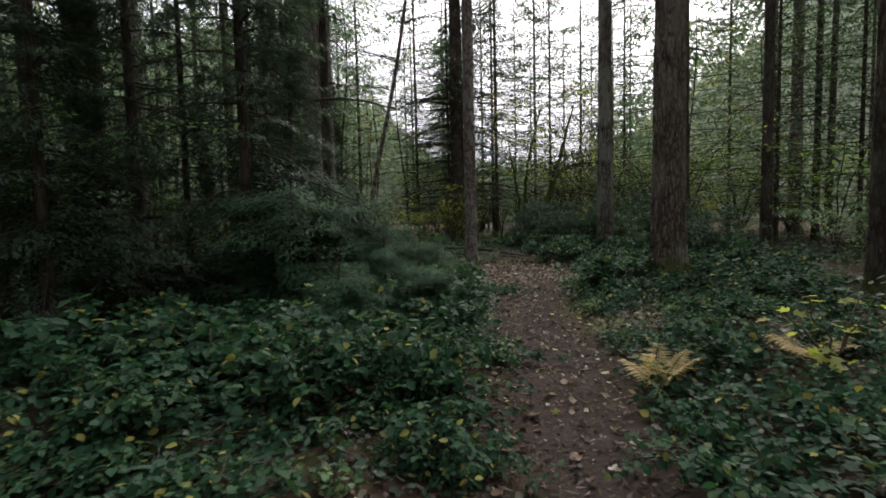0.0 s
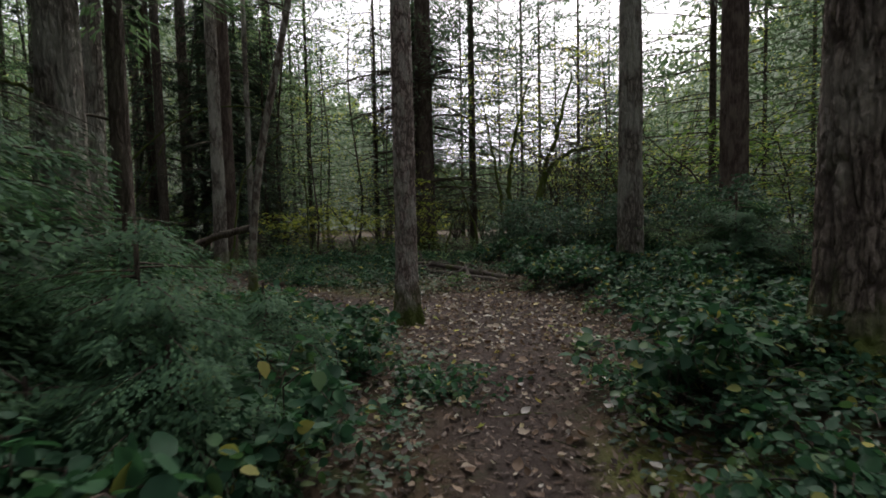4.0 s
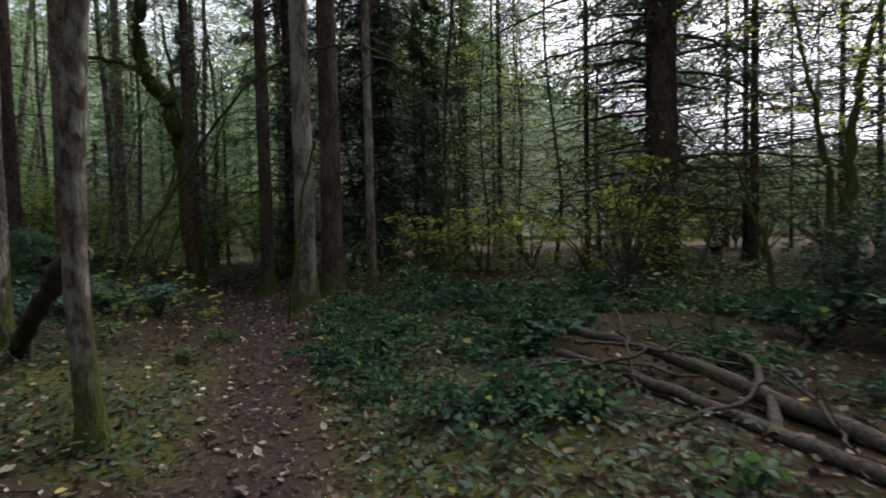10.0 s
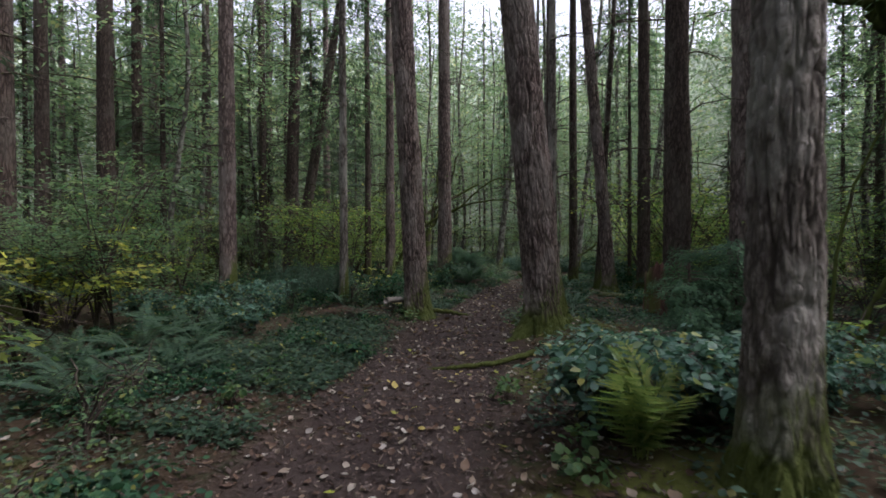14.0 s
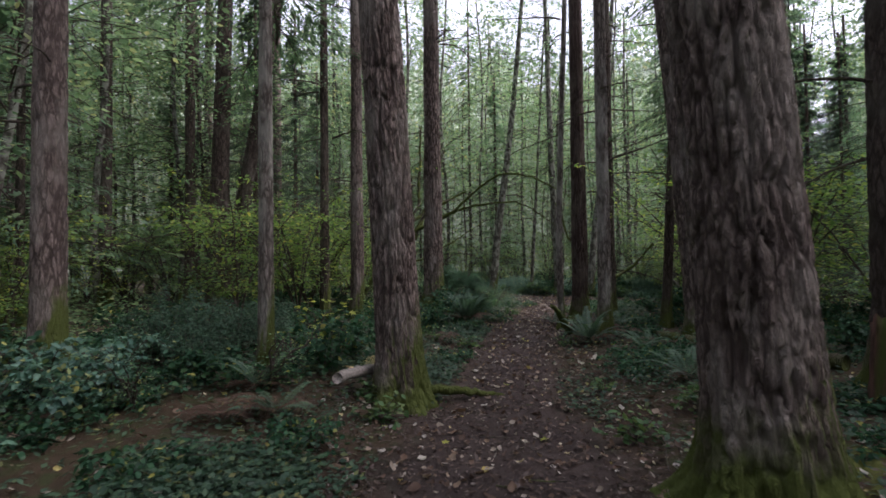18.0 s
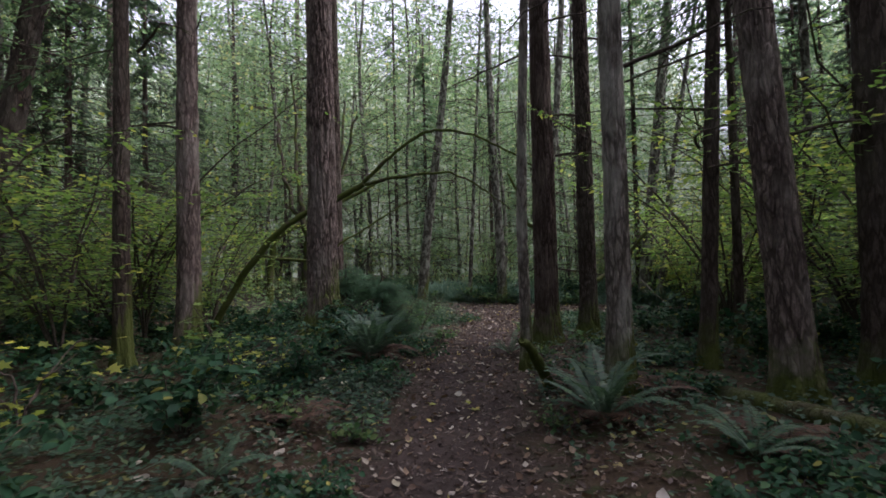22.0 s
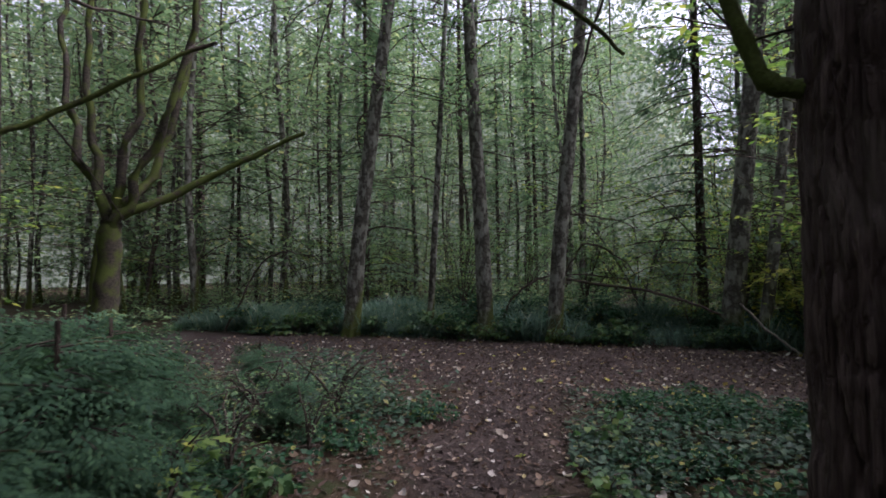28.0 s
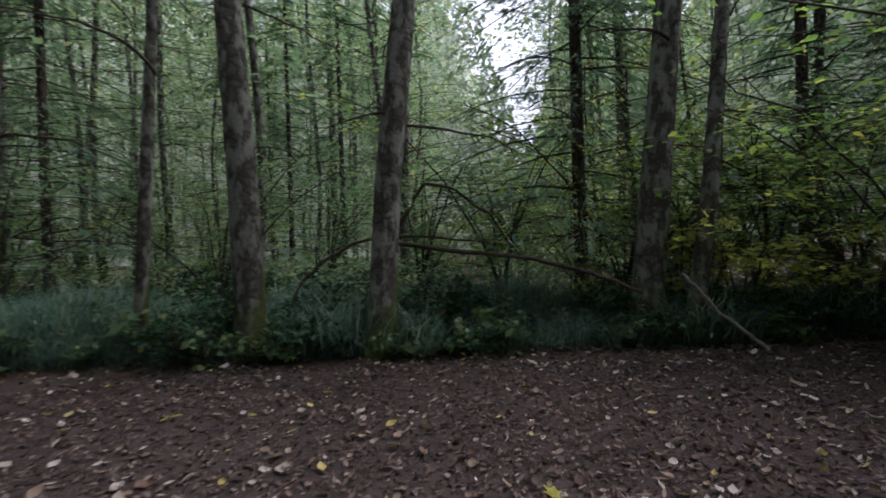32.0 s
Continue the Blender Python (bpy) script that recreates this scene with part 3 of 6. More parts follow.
def leaf_crown(name, seed, z0, z1, reach, sprays, count, size, mat, shape=SIMPLE, flat=0.35):
    """A broadleaf crown: sprays of leaves on rising and drooping branches, uneven, with gaps."""
    rng = np.random.default_rng(seed)
    pos, way, sz, wood = [], [], [], []
    for k in range(sprays):
        h = rng.uniform(0, 1)
        z = z0 + (z1 - z0) * h
        a = rng.uniform(0, 2 * np.pi)
        length = reach * rng.uniform(0.4, 1.1) * (1.05 - 0.55 * abs(h - 0.35))
        rise = rng.uniform(-0.05, 0.75)
        q = np.linspace(0, 1, 6)
        line = np.stack([np.cos(a + 0.5 * q) * q * length, np.sin(a + 0.5 * q) * q * length, z + rise * length * (q - 0.45 * q * q)], 1)
        wood.append(tube(line, 0.014 * (1 - 0.8 * q) + 0.002, 3))
        t = rng.uniform(0.25, 1.05, count)
        base = np.stack([np.interp(t, q, line[:, c]) for c in range(3)], 1)
        p = base + rng.normal(0, 1, (count, 3)) * np.array([0.26, 0.26, 0.26 * flat]) * (0.25 + 0.28 * length)
        pos.append(p)
        way.append(np.stack([np.cos(a) + rng.normal(0, 0.8, count), np.sin(a) + rng.normal(0, 0.8, count), rng.normal(-0.35, 0.4, count)], 1))
        sz.append(size * rng.uniform(0.6, 1.3, count))
    n = sum(len(p) for p in pos)
    up = np.array([0, 0, 1.0]) + rng.normal(0, 0.35, (n, 3))
    leaves = mesh_of(name, *strew(shape, np.concatenate(pos), np.concatenate(way), np.concatenate(sz), up), mat)
    return leaves, mesh_of("branchwork", *join(wood), TWIG)


DEAD = [dead_limb(70 + k, 1.0 + 0.25 * (k % 4)) for k in range(7)]
FIR_CROWNS = [crown_mesh("crown", 11 + k, 11.5 + k, 25, 1.9, 34, 44, 0.28, NEEDLE) for k in range(3)]
SLIM_CROWNS = [crown_mesh("crown", 31 + k, 3.5 + 0.8 * k, 16, 1.7, 54, 90, 0.15, NEEDLE, 0.35) for k in range(2)]
DARK_CROWNS = [crown_mesh("crown", 41 + k, 0.7, 13, 3.1, 130, 90, 0.22, DARKNEEDLE, 0.34) for k in range(2)]
PALE_CROWNS = [crown_mesh("crown", 51 + k, 1.0, 12, 2.7, 95, 95, 0.18, PALENEEDLE, 0.32) for k in range(2)]
LACE_CROWNS = [crown_mesh("crown", 81 + k, 1.6, 17, 3.9, 92, 58, 0.28, NEEDLE, 0.10, top=False) for k in range(2)]
YOUNG_CROWNS = [crown_mesh("crown", 91 + k, 0.12, 1.25, 0.95, 56, 300, 0.04, YOUNGNEEDLE, 0.2, top=False, shape=TUFT) for k in range(2)]
ALDER_CROWNS = [leaf_crown("crown", 61 + k, 4.6, 14, 3.0, 50, 75, 0.085, ALDERLEAF) for k in range(2)]

FINE_CROWN = crown_mesh("crown", 46, 0.4, 13, 2.8, 150, 250, 0.12, DARKNEEDLE, 0.34)
AIRY_CROWNS = [leaf_crown("crown", 66 + k, 0.8, 14.5, 4.6, 50, 62, 0.15, FARGREEN, flat=0.8) for k in range(3)]

BARKS = {"fir": (FIR, "furrowed brown"), "scaly": (SCALY, "scaly pinkish-grey"), "grey": (GREYFIR, "grey lichened"), "cedar": (CEDAR, "stringy red-brown"), "dark": (DARKBARK, "dark brown"), "alder": (ALDER, "smooth pale mottled")}


def standing_tree(x, y, dia, kind="fir", lean=(0, 0), near=False, base=0.0, height=26, limbs=6, crown="fir", label="", bend=0.0, low=2.3, flare=0.5, limb_size=1.0):
    """A tree of its own, with its trunk, bare limbs and crown."""
    mat, look_word = BARKS[kind]
    seed = int(abs(x * 131 + y * 71)) % 9973
    leafy_tree = kind == "alder"
    root = new("alder_tree" if leafy_tree else "cedar_tree" if kind == "cedar" else "fir_tree")
    root.location = (x, y, float(land(x, y)) + base)
    tagged(root, label or f"tall {'alder' if leafy_tree else 'conifer'} with {look_word} bark and a mossy foot", "tree", "trees of the wood")
    deep = 0.0 if leafy_tree else min(0.042, dia * 0.085)
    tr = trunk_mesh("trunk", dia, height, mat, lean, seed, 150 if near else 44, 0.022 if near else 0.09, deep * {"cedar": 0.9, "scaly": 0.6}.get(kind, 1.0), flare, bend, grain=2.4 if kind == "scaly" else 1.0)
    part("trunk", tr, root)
    rng = np.random.default_rng(seed)
    for k in range(limbs):
        z = rng.uniform(low, 8.0)
        a = rng.uniform(0, 360)
        m = pose(lean[0] * z, lean[1] * z, z, 0, rng.uniform(-15, 12), a) @ Matrix.Translation((dia * 0.36, 0, 0)) @ Matrix.Diagonal((*(limb_size * rng.uniform(0.6, 1.3),) * 3, 1))
        part("limb", DEAD[int(rng.integers(len(DEAD)))], root, m)
    sets = {"fir": FIR_CROWNS, "slim": SLIM_CROWNS, "dark": DARK_CROWNS, "pale": PALE_CROWNS, "alder": ALDER_CROWNS, "lace": LACE_CROWNS}
    if crown:
        leaves, wood = sets[crown][seed % len(sets[crown])]
        m = pose(lean[0] * 8, lean[1] * 8, 0, 0, 0, rng.uniform(0, 360))
        tagged(part("crown", leaves, root, m), kind="stuff")
        tagged(part("branchwork", wood, root, m), kind="stuff")
    return root


# x, y, diameter, kind, lean, near, options
STAND = [
    (0.55, 11.03, 0.30, "scaly", (0, 0), True, dict(limbs=3, low=4.5, flare=0.55)),
    (-0.6, 25.6, 0.84, "cedar", (0, 0), False, dict(limbs=54, low=1.4, crown="lace", limb_size=2.4)),
    (4.45, 14.48, 0.48, "grey", (0, 0), True, dict(limbs=3, low=4)),
    (4.08, 8.04, 0.56, "fir", (0, 0), True, dict(limbs=3, low=4)),
    (7.18, 16.13, 0.62, "cedar", (0, 0), False, dict(limbs=5)),
    (8.54, 13.54, 0.31, "dark", (0, 0), False, dict()),
    (15.2, 24.0, 0.6, "fir", (0, 0), False, dict(limbs=4)),
    (17.0, 24.5, 0.34, "dark", (0.01, 0), False, dict()),
    (6.2, 6.1, 0.4, "dark", (0, 0), False, dict()),
    (-6.1, 7.4, 0.58, "fir", (0, 0), False, dict()),
    (-2.70, 9.39, 0.43, "grey", (0, 0), True, dict(limbs=4)),
    (-5.4, 19.6, 0.19, "grey", (0, 0), False, dict()),
    (-2.6, 10.1, 0.22, "dark", (0, 0), False, dict(height=18, crown="slim")),
    (-7.8, 19.0, 0.30, "dark", (0, 0), False, dict()),
    (-5.51, 17.9, 0.37, "grey", (-0.005, 0), False, dict(limbs=8)),
    (-5.67, 18.75, 0.42, "cedar", (0, 0), False, dict()),
    (-9.1, 18.1, 0.22, "dark", (0, 0), False, dict(limbs=6, crown="slim")),
    (-5.58, 13.5, 0.36, "grey", (0.01, 0.01), True, dict(limbs=3, low=4, flare=0.45)),
    (-12.05, 17.1, 0.60, "fir", (0, 0), False, dict(limbs=10)),
    (-21.02, 11.58, 0.50, "fir", (0, 0), True, dict(limbs=5, low=3.4, base=0.1)),
    (-23.4, 11.62, 0.46, "dark", (0, 0), True, dict(limbs=5)),
    (-10.69, 13.25, 0.605, "fir", (0.0, -0.088), True, dict(limbs=2, low=5, flare=0.42)),
    (-13.52, 11.10, 0.52, "fir", (0.0, -0.05), True, dict(limbs=2, low=5, flare=0.6, base=-0.05)),
    (-20.93, 15.37, 0.42, "cedar", (0, 0), True, dict(limbs=4, low=3.2)),
    (-17.14, 14.65, 0.25, "grey", (0, 0), True, dict(limbs=5, low=3)),
    (-20.95, 16.15, 0.31, "dark", (0, 0), True, dict(limbs=6, low=2.8)),
    (-19.15, 14.38, 0.16, "grey", (0, 0.02), True, dict(height=12, limbs=2, low=3.5, bend=0.05, crown=None)),
    (-16.6, 16.1, 0.35, "fir", (0.0, -0.085), True, dict(limbs=4)),
    (-16.5, 16.95, 0.34, "dark", (0, 0), False, dict(limbs=6)),
    (-17.82, 16.1, 0.19, "dark", (0, 0.06), False, dict(height=15, crown="slim")),
    (-13.0, 16.27, 0.52, "dark", (0, 0), False, dict(limbs=8)),
    (-16.6, 2.4, 0.50, "dark", (0, 0), False, dict()),
    (-16.4, 0.8, 0.40, "dark", (0, 0), False, dict()),
    (-14.4, 6.7, 0.40, "fir", (0, 0), False, dict(limbs=4)),
    (-21.8, 5.95, 0.46, "dark", (0, 0.17), False, dict(limbs=8, crown="alder", height=16)),
    (-21.5, 5.85, 0.52, "dark", (0, 0.03), False, dict(limbs=4, height=18, crown="alder")),
    (-14.44, 9.35, 0.20, "grey", (0, 0), False, dict(height=17, crown="slim", limbs=2)),
    (-20.47, 9.7, 0.34, "fir", (0, 0), False, dict()),
    (-20.0, 9.0, 0.23, "dark", (0, 0), False, dict(height=18, crown="slim")),
    (-31.4, 14.5, 0.36, "alder", (0.05, 0.11), False, dict(flare=0.3, height=15, crown="alder", limbs=4, bend=0.05)),
    (-30.9, 16.2, 0.15, "alder", (0.02, 0.06), False, dict(flare=0.3, height=12, crown="alder", limbs=4)),
    (-29.95, 17.2, 0.33, "alder", (-0.01, -0.03), False, dict(flare=0.3, height=15, crown="alder", limbs=3, bend=0.03)),
    (-29.0, 18.3, 0.30, "alder", (0.04, 0.085), False, dict(flare=0.3, height=14, crown=None, limbs=6, bend=0.04)),
    (-27.7, 21.25, 0.37, "alder", (0.045, 0.10), False, dict(flare=0.3, height=15, crown="alder", limbs=4)),
    (-27.25, 21.5, 0.20, "alder", (0.06, 0.13), False, dict(flare=0.3, height=12, crown=None, limbs=6, bend=0.08)),
    (-18.85, 17.4, 0.13, "dark", (0, 0), False, dict(height=14, crown="slim")),
    (-1.2, 27.5, 0.22, "dark", (0, 0), False, dict(height=15, crown="pale", limbs=8)),
]
for sx, sy, sd, kind, lean, near, more in STAND:
    standing_tree(sx, sy, sd, kind, lean, near, **more)

# ---- the wood around: grown trees and thickets ----


def prototype(name, label, category, group):
    root = new(name)
    tagged(root, label, category, group)
    return root


def grown(kind, dia, height, crown, seed, label, bend=0.0, limbs=6):
    root = prototype("alder_tree" if kind == "alder" else "fir_tree", label, "tree", "trees of the wood")
    part("trunk", trunk_mesh("trunk", dia, height, BARKS[kind][0], (0, 0), seed, 16, 0.35, 0.0, 0.4, bend), root)
    rng = np.random.default_rng(seed)
    for k in range(limbs):
        z = rng.uniform(1.8, 7)
        part("limb", DEAD[int(rng.integers(len(DEAD)))], root, pose(0, 0, z, 0, rng.uniform(-10, 15), rng.uniform(0, 360)))
    tagged(part("crown", crown[0], root), kind="stuff")
    tagged(part("branchwork", crown[1], root), kind="stuff")
    return root


PROTO = {
    "fir": grown("fir", 0.36, 25, FIR_CROWNS[0], 1, "tall conifer with a bare furrowed brown trunk", limbs=7),
    "fir2": grown("dark", 0.30, 24, FIR_CROWNS[1], 2, "tall conifer with a bare dark trunk", limbs=8),
    "slim": grown("dark", 0.20, 17, SLIM_CROWNS[0], 3, "slim conifer with a dark trunk and thin boughs", limbs=5),
    "dark": grown("cedar", 0.34, 14, DARK_CROWNS[0], 4, "dense dark green conifer with boughs to the ground", limbs=0),
    "fine": grown("cedar", 0.22, 14, FINE_CROWN, 44, "dense dark hemlock with feathery boughs to the ground", limbs=0),
    "pale": grown("dark", 0.20, 13, PALE_CROWNS[0], 5, "pale green young hemlock with drooping boughs", limbs=0),
    "lace": grown("dark", 0.19, 19, LACE_CROWNS[0], 7, "thin conifer with long lacy boughs", limbs=0),
    "young": grown("dark", 0.03, 1.35, YOUNG_CROWNS[0], 8, "feathery dark young hemlock", limbs=0),
    "young2": grown("dark", 0.03, 1.35, YOUNG_CROWNS[1], 9, "feathery green young hemlock", limbs=0),
    "airy": grown("alder", 0.14, 15, AIRY_CROWNS[0], 61, "slender tree with airy pale green leaves", 0.2, limbs=4),
    "airy2": grown("dark", 0.12, 15, AIRY_CROWNS[1], 62, "slender dark stemmed tree with airy green leaves", 0.2, limbs=5),
    "airy3": grown("alder", 0.17, 15, AIRY_CROWNS[2], 63, "slender mottled tree with airy green leaves", 0.15, limbs=5),
    "gold": grown("dark", 0.10, 9, leaf_crown("crown", 68, 1.0, 9.5, 2.6, 40, 34, 0.10, YELLOW, flat=0.5), 64, "slender maple with sparse yellow leaves", 0.2, limbs=3),
    "alder": grown("alder", 0.22, 15, ALDER_CROWNS[0], 6, "slender alder with mottled bark and green leaves", 0.12, limbs=3),
}


def sapling(seed, height, stems, mat, size, sprays, count, label, shape=SIMPLE, name="vine_maple"):
    """A bushy maple or hazel: several thin arching stems with leafy sprays."""
    rng = np.random.default_rng(seed)
    root = prototype(name, label, "shrub", "leafy understorey shrubs")
    pos, way, sz, wood = [], [], [], []
    for k in range(stems):
        a = rng.uniform(0, 6.28)
        lean = rng.uniform(0.15, 0.75) * height
        h = height * rng.uniform(0.6, 1.05)
        q = np.linspace(0, 1, 9)
        line = np.stack([np.cos(a) * lean * q**1.6, np.sin(a) * lean * q**1.6, h * (q - 0.18 * q**3)], 1) + rng.normal(0, 0.03, (9, 3)) * q[:, None]
        wood.append(tube(line, 0.016 * (1 - 0.8 * q) + 0.003, 4))
        for j in range(sprays):
            t = rng.uniform(0.25, 1.0)
            root_p = np.array([np.interp(t, q, line[:, c]) for c in range(3)])
            b = rng.uniform(0, 6.28)
            length = rng.uniform(0.35, 1.0) * height * 0.3
            u = np.linspace(0, 1, 4)
            br = root_p + np.stack([np.cos(b) * u * length, np.sin(b) * u * length, 0.18 * u * length - 0.12 * u * u], 1)
            wood.append(tube(br, 0.005 * (1 - 0.7 * u) + 0.0012, 3))
            s = rng.uniform(0.15, 1.08, count)
            p = root_p + np.stack([np.cos(b) * s * length, np.sin(b) * s * length, 0.16 * s * length - 0.12 * s * s], 1)
            p += rng.normal(0, 1, (count, 3)) * np.array([0.10, 0.10, 0.03])
            pos.append(p)
            way.append(np.stack([np.cos(b) + rng.normal(0, 0.9, count), np.sin(b) + rng.normal(0, 0.9, count), rng.normal(-0.2, 0.25, count)], 1))
            sz.append(size * rng.uniform(0.6, 1.3, count))
    n = sum(len(p) for p in pos)
    up = np.array([0, 0, 1.0]) + rng.normal(0, 0.25, (n, 3))
    tagged(part("branchwork", mesh_of("branchwork", *join(wood), TWIG), root), kind="stuff")
    tagged(part("foliage", mesh_of("foliage", *strew(shape, np.concatenate(pos), np.concatenate(way), np.concatenate(sz), up), mat), root), kind="stuff")
    return root


def bramble(seed, reach, high, canes, nodes, mat, size, label, name="bramble_bush", shape=LEAF, category="bush", group="brambles of the undergrowth"):
    """A low bush: arching canes with leaflets in threes."""
    rng = np.random.default_rng(seed)
    root = prototype(name, label, category, group)
    pos, way, wood = [], [], []
    q = np.linspace(0, 1, 8)
    for k in range(canes):
        a = rng.uniform(0, 6.28)
        r = reach * rng.uniform(0.35, 1.1)
        h = high * rng.uniform(0.45, 1.1)
        line = np.stack([np.cos(a) * r * q + rng.normal(0, 0.02, 8), np.sin(a) * r * q + rng.normal(0, 0.02, 8), h * np.sin(q * 2.3) / 0.98], 1)
        line[:, 2] = np.maximum(line[:, 2], 0.0)
        wood.append(tube(line, 0.005 * (1 - 0.6 * q) + 0.001, 3))
        t = rng.uniform(0.15, 1.0, nodes)
        c = np.stack([np.interp(t, q, line[:, i]) for i in range(3)], 1) + rng.normal(0, 0.035, (nodes, 3))
        head = rng.uniform(0, 6.28, nodes)
        for turn in (-1.15, 0, 1.15):
            pos.append(c + 0.02 * np.stack([np.cos(head + turn), np.sin(head + turn), 0 * head], 1))
            way.append(np.stack([np.cos(head + turn), np.sin(head + turn), rng.normal(-0.2, 0.45, nodes)], 1))
    pos, way = np.concatenate(pos), np.concatenate(way)
    n = len(pos)
    up = np.array([0, 0, 1.0]) + rng.normal(0, 0.45, (n, 3))
    tagged(part("branchwork", mesh_of("branchwork", *join(wood), TWIG), root), kind="stuff")
    tagged(part("foliage", mesh_of("foliage", *strew(shape, pos, way, size * rng.uniform(0.6, 1.35, n), up), mat), root), kind="stuff")
    return root


BRAMBLES = [bramble(101 + k, 0.62, 0.40 + 0.06 * k, 12, 13, BRAMBLE, 0.074, "dark green bramble bush of leaflets in threes") for k in range(4)]
LOWBRAMBLES = [bramble(121 + k, 0.62, 0.15, 14, 15, BRAMBLE, 0.05, "low trailing bramble on the forest floor", "trailing_bramble", group="trailing brambles") for k in range(3)]
SALALS = [bramble(131 + k, 0.5, 0.55, 18, 13, SALAL, 0.066, "blue-green salal bush with leathery leaves", "salal_bush", group="salal bushes") for k in range(2)]
BUSHES = [bramble(136 + k, 1.0, 1.5, 30, 24, DARKLEAF, 0.055, "tall dark evergreen bush", "evergreen_bush", group="evergreen bushes") for k in range(2)]
HERBS = [bramble(141 + k, 0.22, 0.2, 6, 5, HERB, 0.06, "small bright green woodland herb", "woodland_herb", category="plant", group="small herbs") for k in range(2)]
MAPLES = [sapling(151 + k, 2.8 + 0.5 * k, 7, MAPLE, 0.085, 11, 22, "bushy vine maple with green and yellowing leaves") for k in range(3)]
YELLOWS = [sapling(161 + k, 1.9, 5, YELLOW, 0.10, 6, 14, "thin shrub with yellow autumn leaves", LOBED, "yellow_shrub") for k in range(2)]
TWIGGY = [sapling(191 + k, 3.6, 15, YELLOW, 0.062, 8, 5, "twiggy thicket of thin bare stems with sparse yellow leaves", name="twiggy_shrub") for k in range(3)]
BROADLEAF = [sapling(201 + k, 1.0, 4, (YELLOW, MAPLE)[k], 0.14, 4, 3, "low maple shoot with a few broad yellow-green leaves", LOBED, "maple_shoot") for k in range(2)]
HAZELS = [sapling(171 + k, 3.4, 9, ALDERLEAF, 0.08, 10, 26, "tangled shrub of thin stems with small dull leaves", name="hazel_shrub") for k in range(2)]
THIN = [sapling(181 + k, 0.95, 5, ALDERLEAF, 0.045, 5, 10, "thin low shrub with small sparse leaves", name="thin_shrub") for k in range(2)]

scatter_rng = np.random.default_rng(77)


def place(proto, x, y, size=1.0, yaw=None, sink=0.0):
    yaw = scatter_rng.uniform(0, 360) if yaw is None else yaw
    ob = copy_thing(proto, pose(x, y, float(land(x, y)) - sink, 0, 0, yaw))
    ob.scale = (size, size, size * scatter_rng.uniform(0.9, 1.12))
    return ob


def sow(protos, count, xr, yr, size, gap, apart=0.0, keep=None, sink=0.0):
    """Scatters copies where no path runs and where keep(x, y) holds."""
    put = []
    for _ in range(count * 12):
        if len(put) >= count:
            break
        x, y = scatter_rng.uniform(*xr), scatter_rng.uniform(*yr)
        if float(track_gap(np.array(x), np.array(y))) < gap or (keep and not keep(x, y)):
            continue
        if apart and any((x - a) ** 2 + (y - b) ** 2 < apart * apart for a, b in put):
            continue
        put.append((x, y))
        place(protos[int(scatter_rng.integers(len(protos)))], x, y, scatter_rng.uniform(*size), sink=sink)
    return put


def glade(x, y):
    """The open sky beyond the first stretch, where no tall tree stands."""
    return -4 < x < 14 and y > 19


def opening(x, y):
    """A gap in the crowns beyond the broad path."""
    along, off = (x + 21.6) * -0.77 + (y - 14.3) * 0.64, (x + 21.6) * 0.64 + (y - 14.3) * 0.77
    return along > 8 and abs(off) < 1.2 + 0.07 * along


def heap_gap(x, y):
    """How far a place lies from the heap of logs."""
    s = np.clip(((x + 0.2) * 2.2 - (y - 16.4) * 2.0) / 8.84, 0, 1)
    return np.hypot(x + 0.2 - 2.2 * s, y - 16.4 + 2.0 * s)


trunks_at = [(t[0], t[1]) for t in STAND] + [(-2.5, 13.0)]


def free(x, y, r=1.3):
    return all((x - a) ** 2 + (y - b) ** 2 > r * r for a, b in trunks_at)


# tall trees further off
TALL = [PROTO["fir"], PROTO["fir2"], PROTO["slim"]]
sow(TALL, 8, (-46, -34), (-10, 42), (0.8, 1.2), 4.0, 4.0, lambda x, y: free(x, y, 1.5) and not opening(x, y))
sow(TALL, 8, (-31, -22), (-6, 6.0), (0.8, 1.2), 3.0, 2.2, free)
sow(TALL, 16, (-24, -4), (-14, 3.5), (0.8, 1.2), 3.0, 2.4, free)
sow(TALL, 15, (-24, -9), (21, 38), (0.8, 1.2), 2.5, 2.2, free)
sow(TALL, 10, (12, 28), (-10, 34), (0.8, 1.2), 3.0, 2.8, lambda x, y: free(x, y) and not glade(x, y))
sow(TALL, 5, (-12, 12), (-28, -10), (0.8, 1.2), 2.0, 3.0)
sow([PROTO["dark"]], 3, (-11, -6.0), (21.5, 33), (0.7, 1.1), 2.0, 2.2, free)
sow([PROTO["lace"]], 4, (-11, -5), (22, 36), (0.8, 1.1), 2.0, 1.8, free)
for tx, ty, ts in ((-2.6, 6.2, 0.78), (-2.5, 7.8, 0.5), (-3.9, 5.6, 0.7), (-4.4, 7.6, 0.6), (-5.4, 5.0, 0.6), (-4.0, 4.2, 0.6), (-5.3, 6.7, 0.85), (-3.3, 8.6, 0.45), (-6.8, 5.4, 1.0)):
    place(PROTO["fine"], tx, ty, ts)
place(PROTO["dark"], -9.8, 21.6, 0.95)
for tx, ty, ts in ((-25.4, 5.6, 0.85), (-27.6, 6.4, 0.8), (-30.6, 6.6, 0.7)):
    place(PROTO["fine"], tx, ty, ts)
AIRY = [PROTO["airy"], PROTO["airy2"], PROTO["airy3"]]
sow(AIRY, 68, (-60, -33.5), (-12, 46), (0.75, 1.35), 5.0, 1.9, lambda x, y: free(x, y) and not opening(x, y))
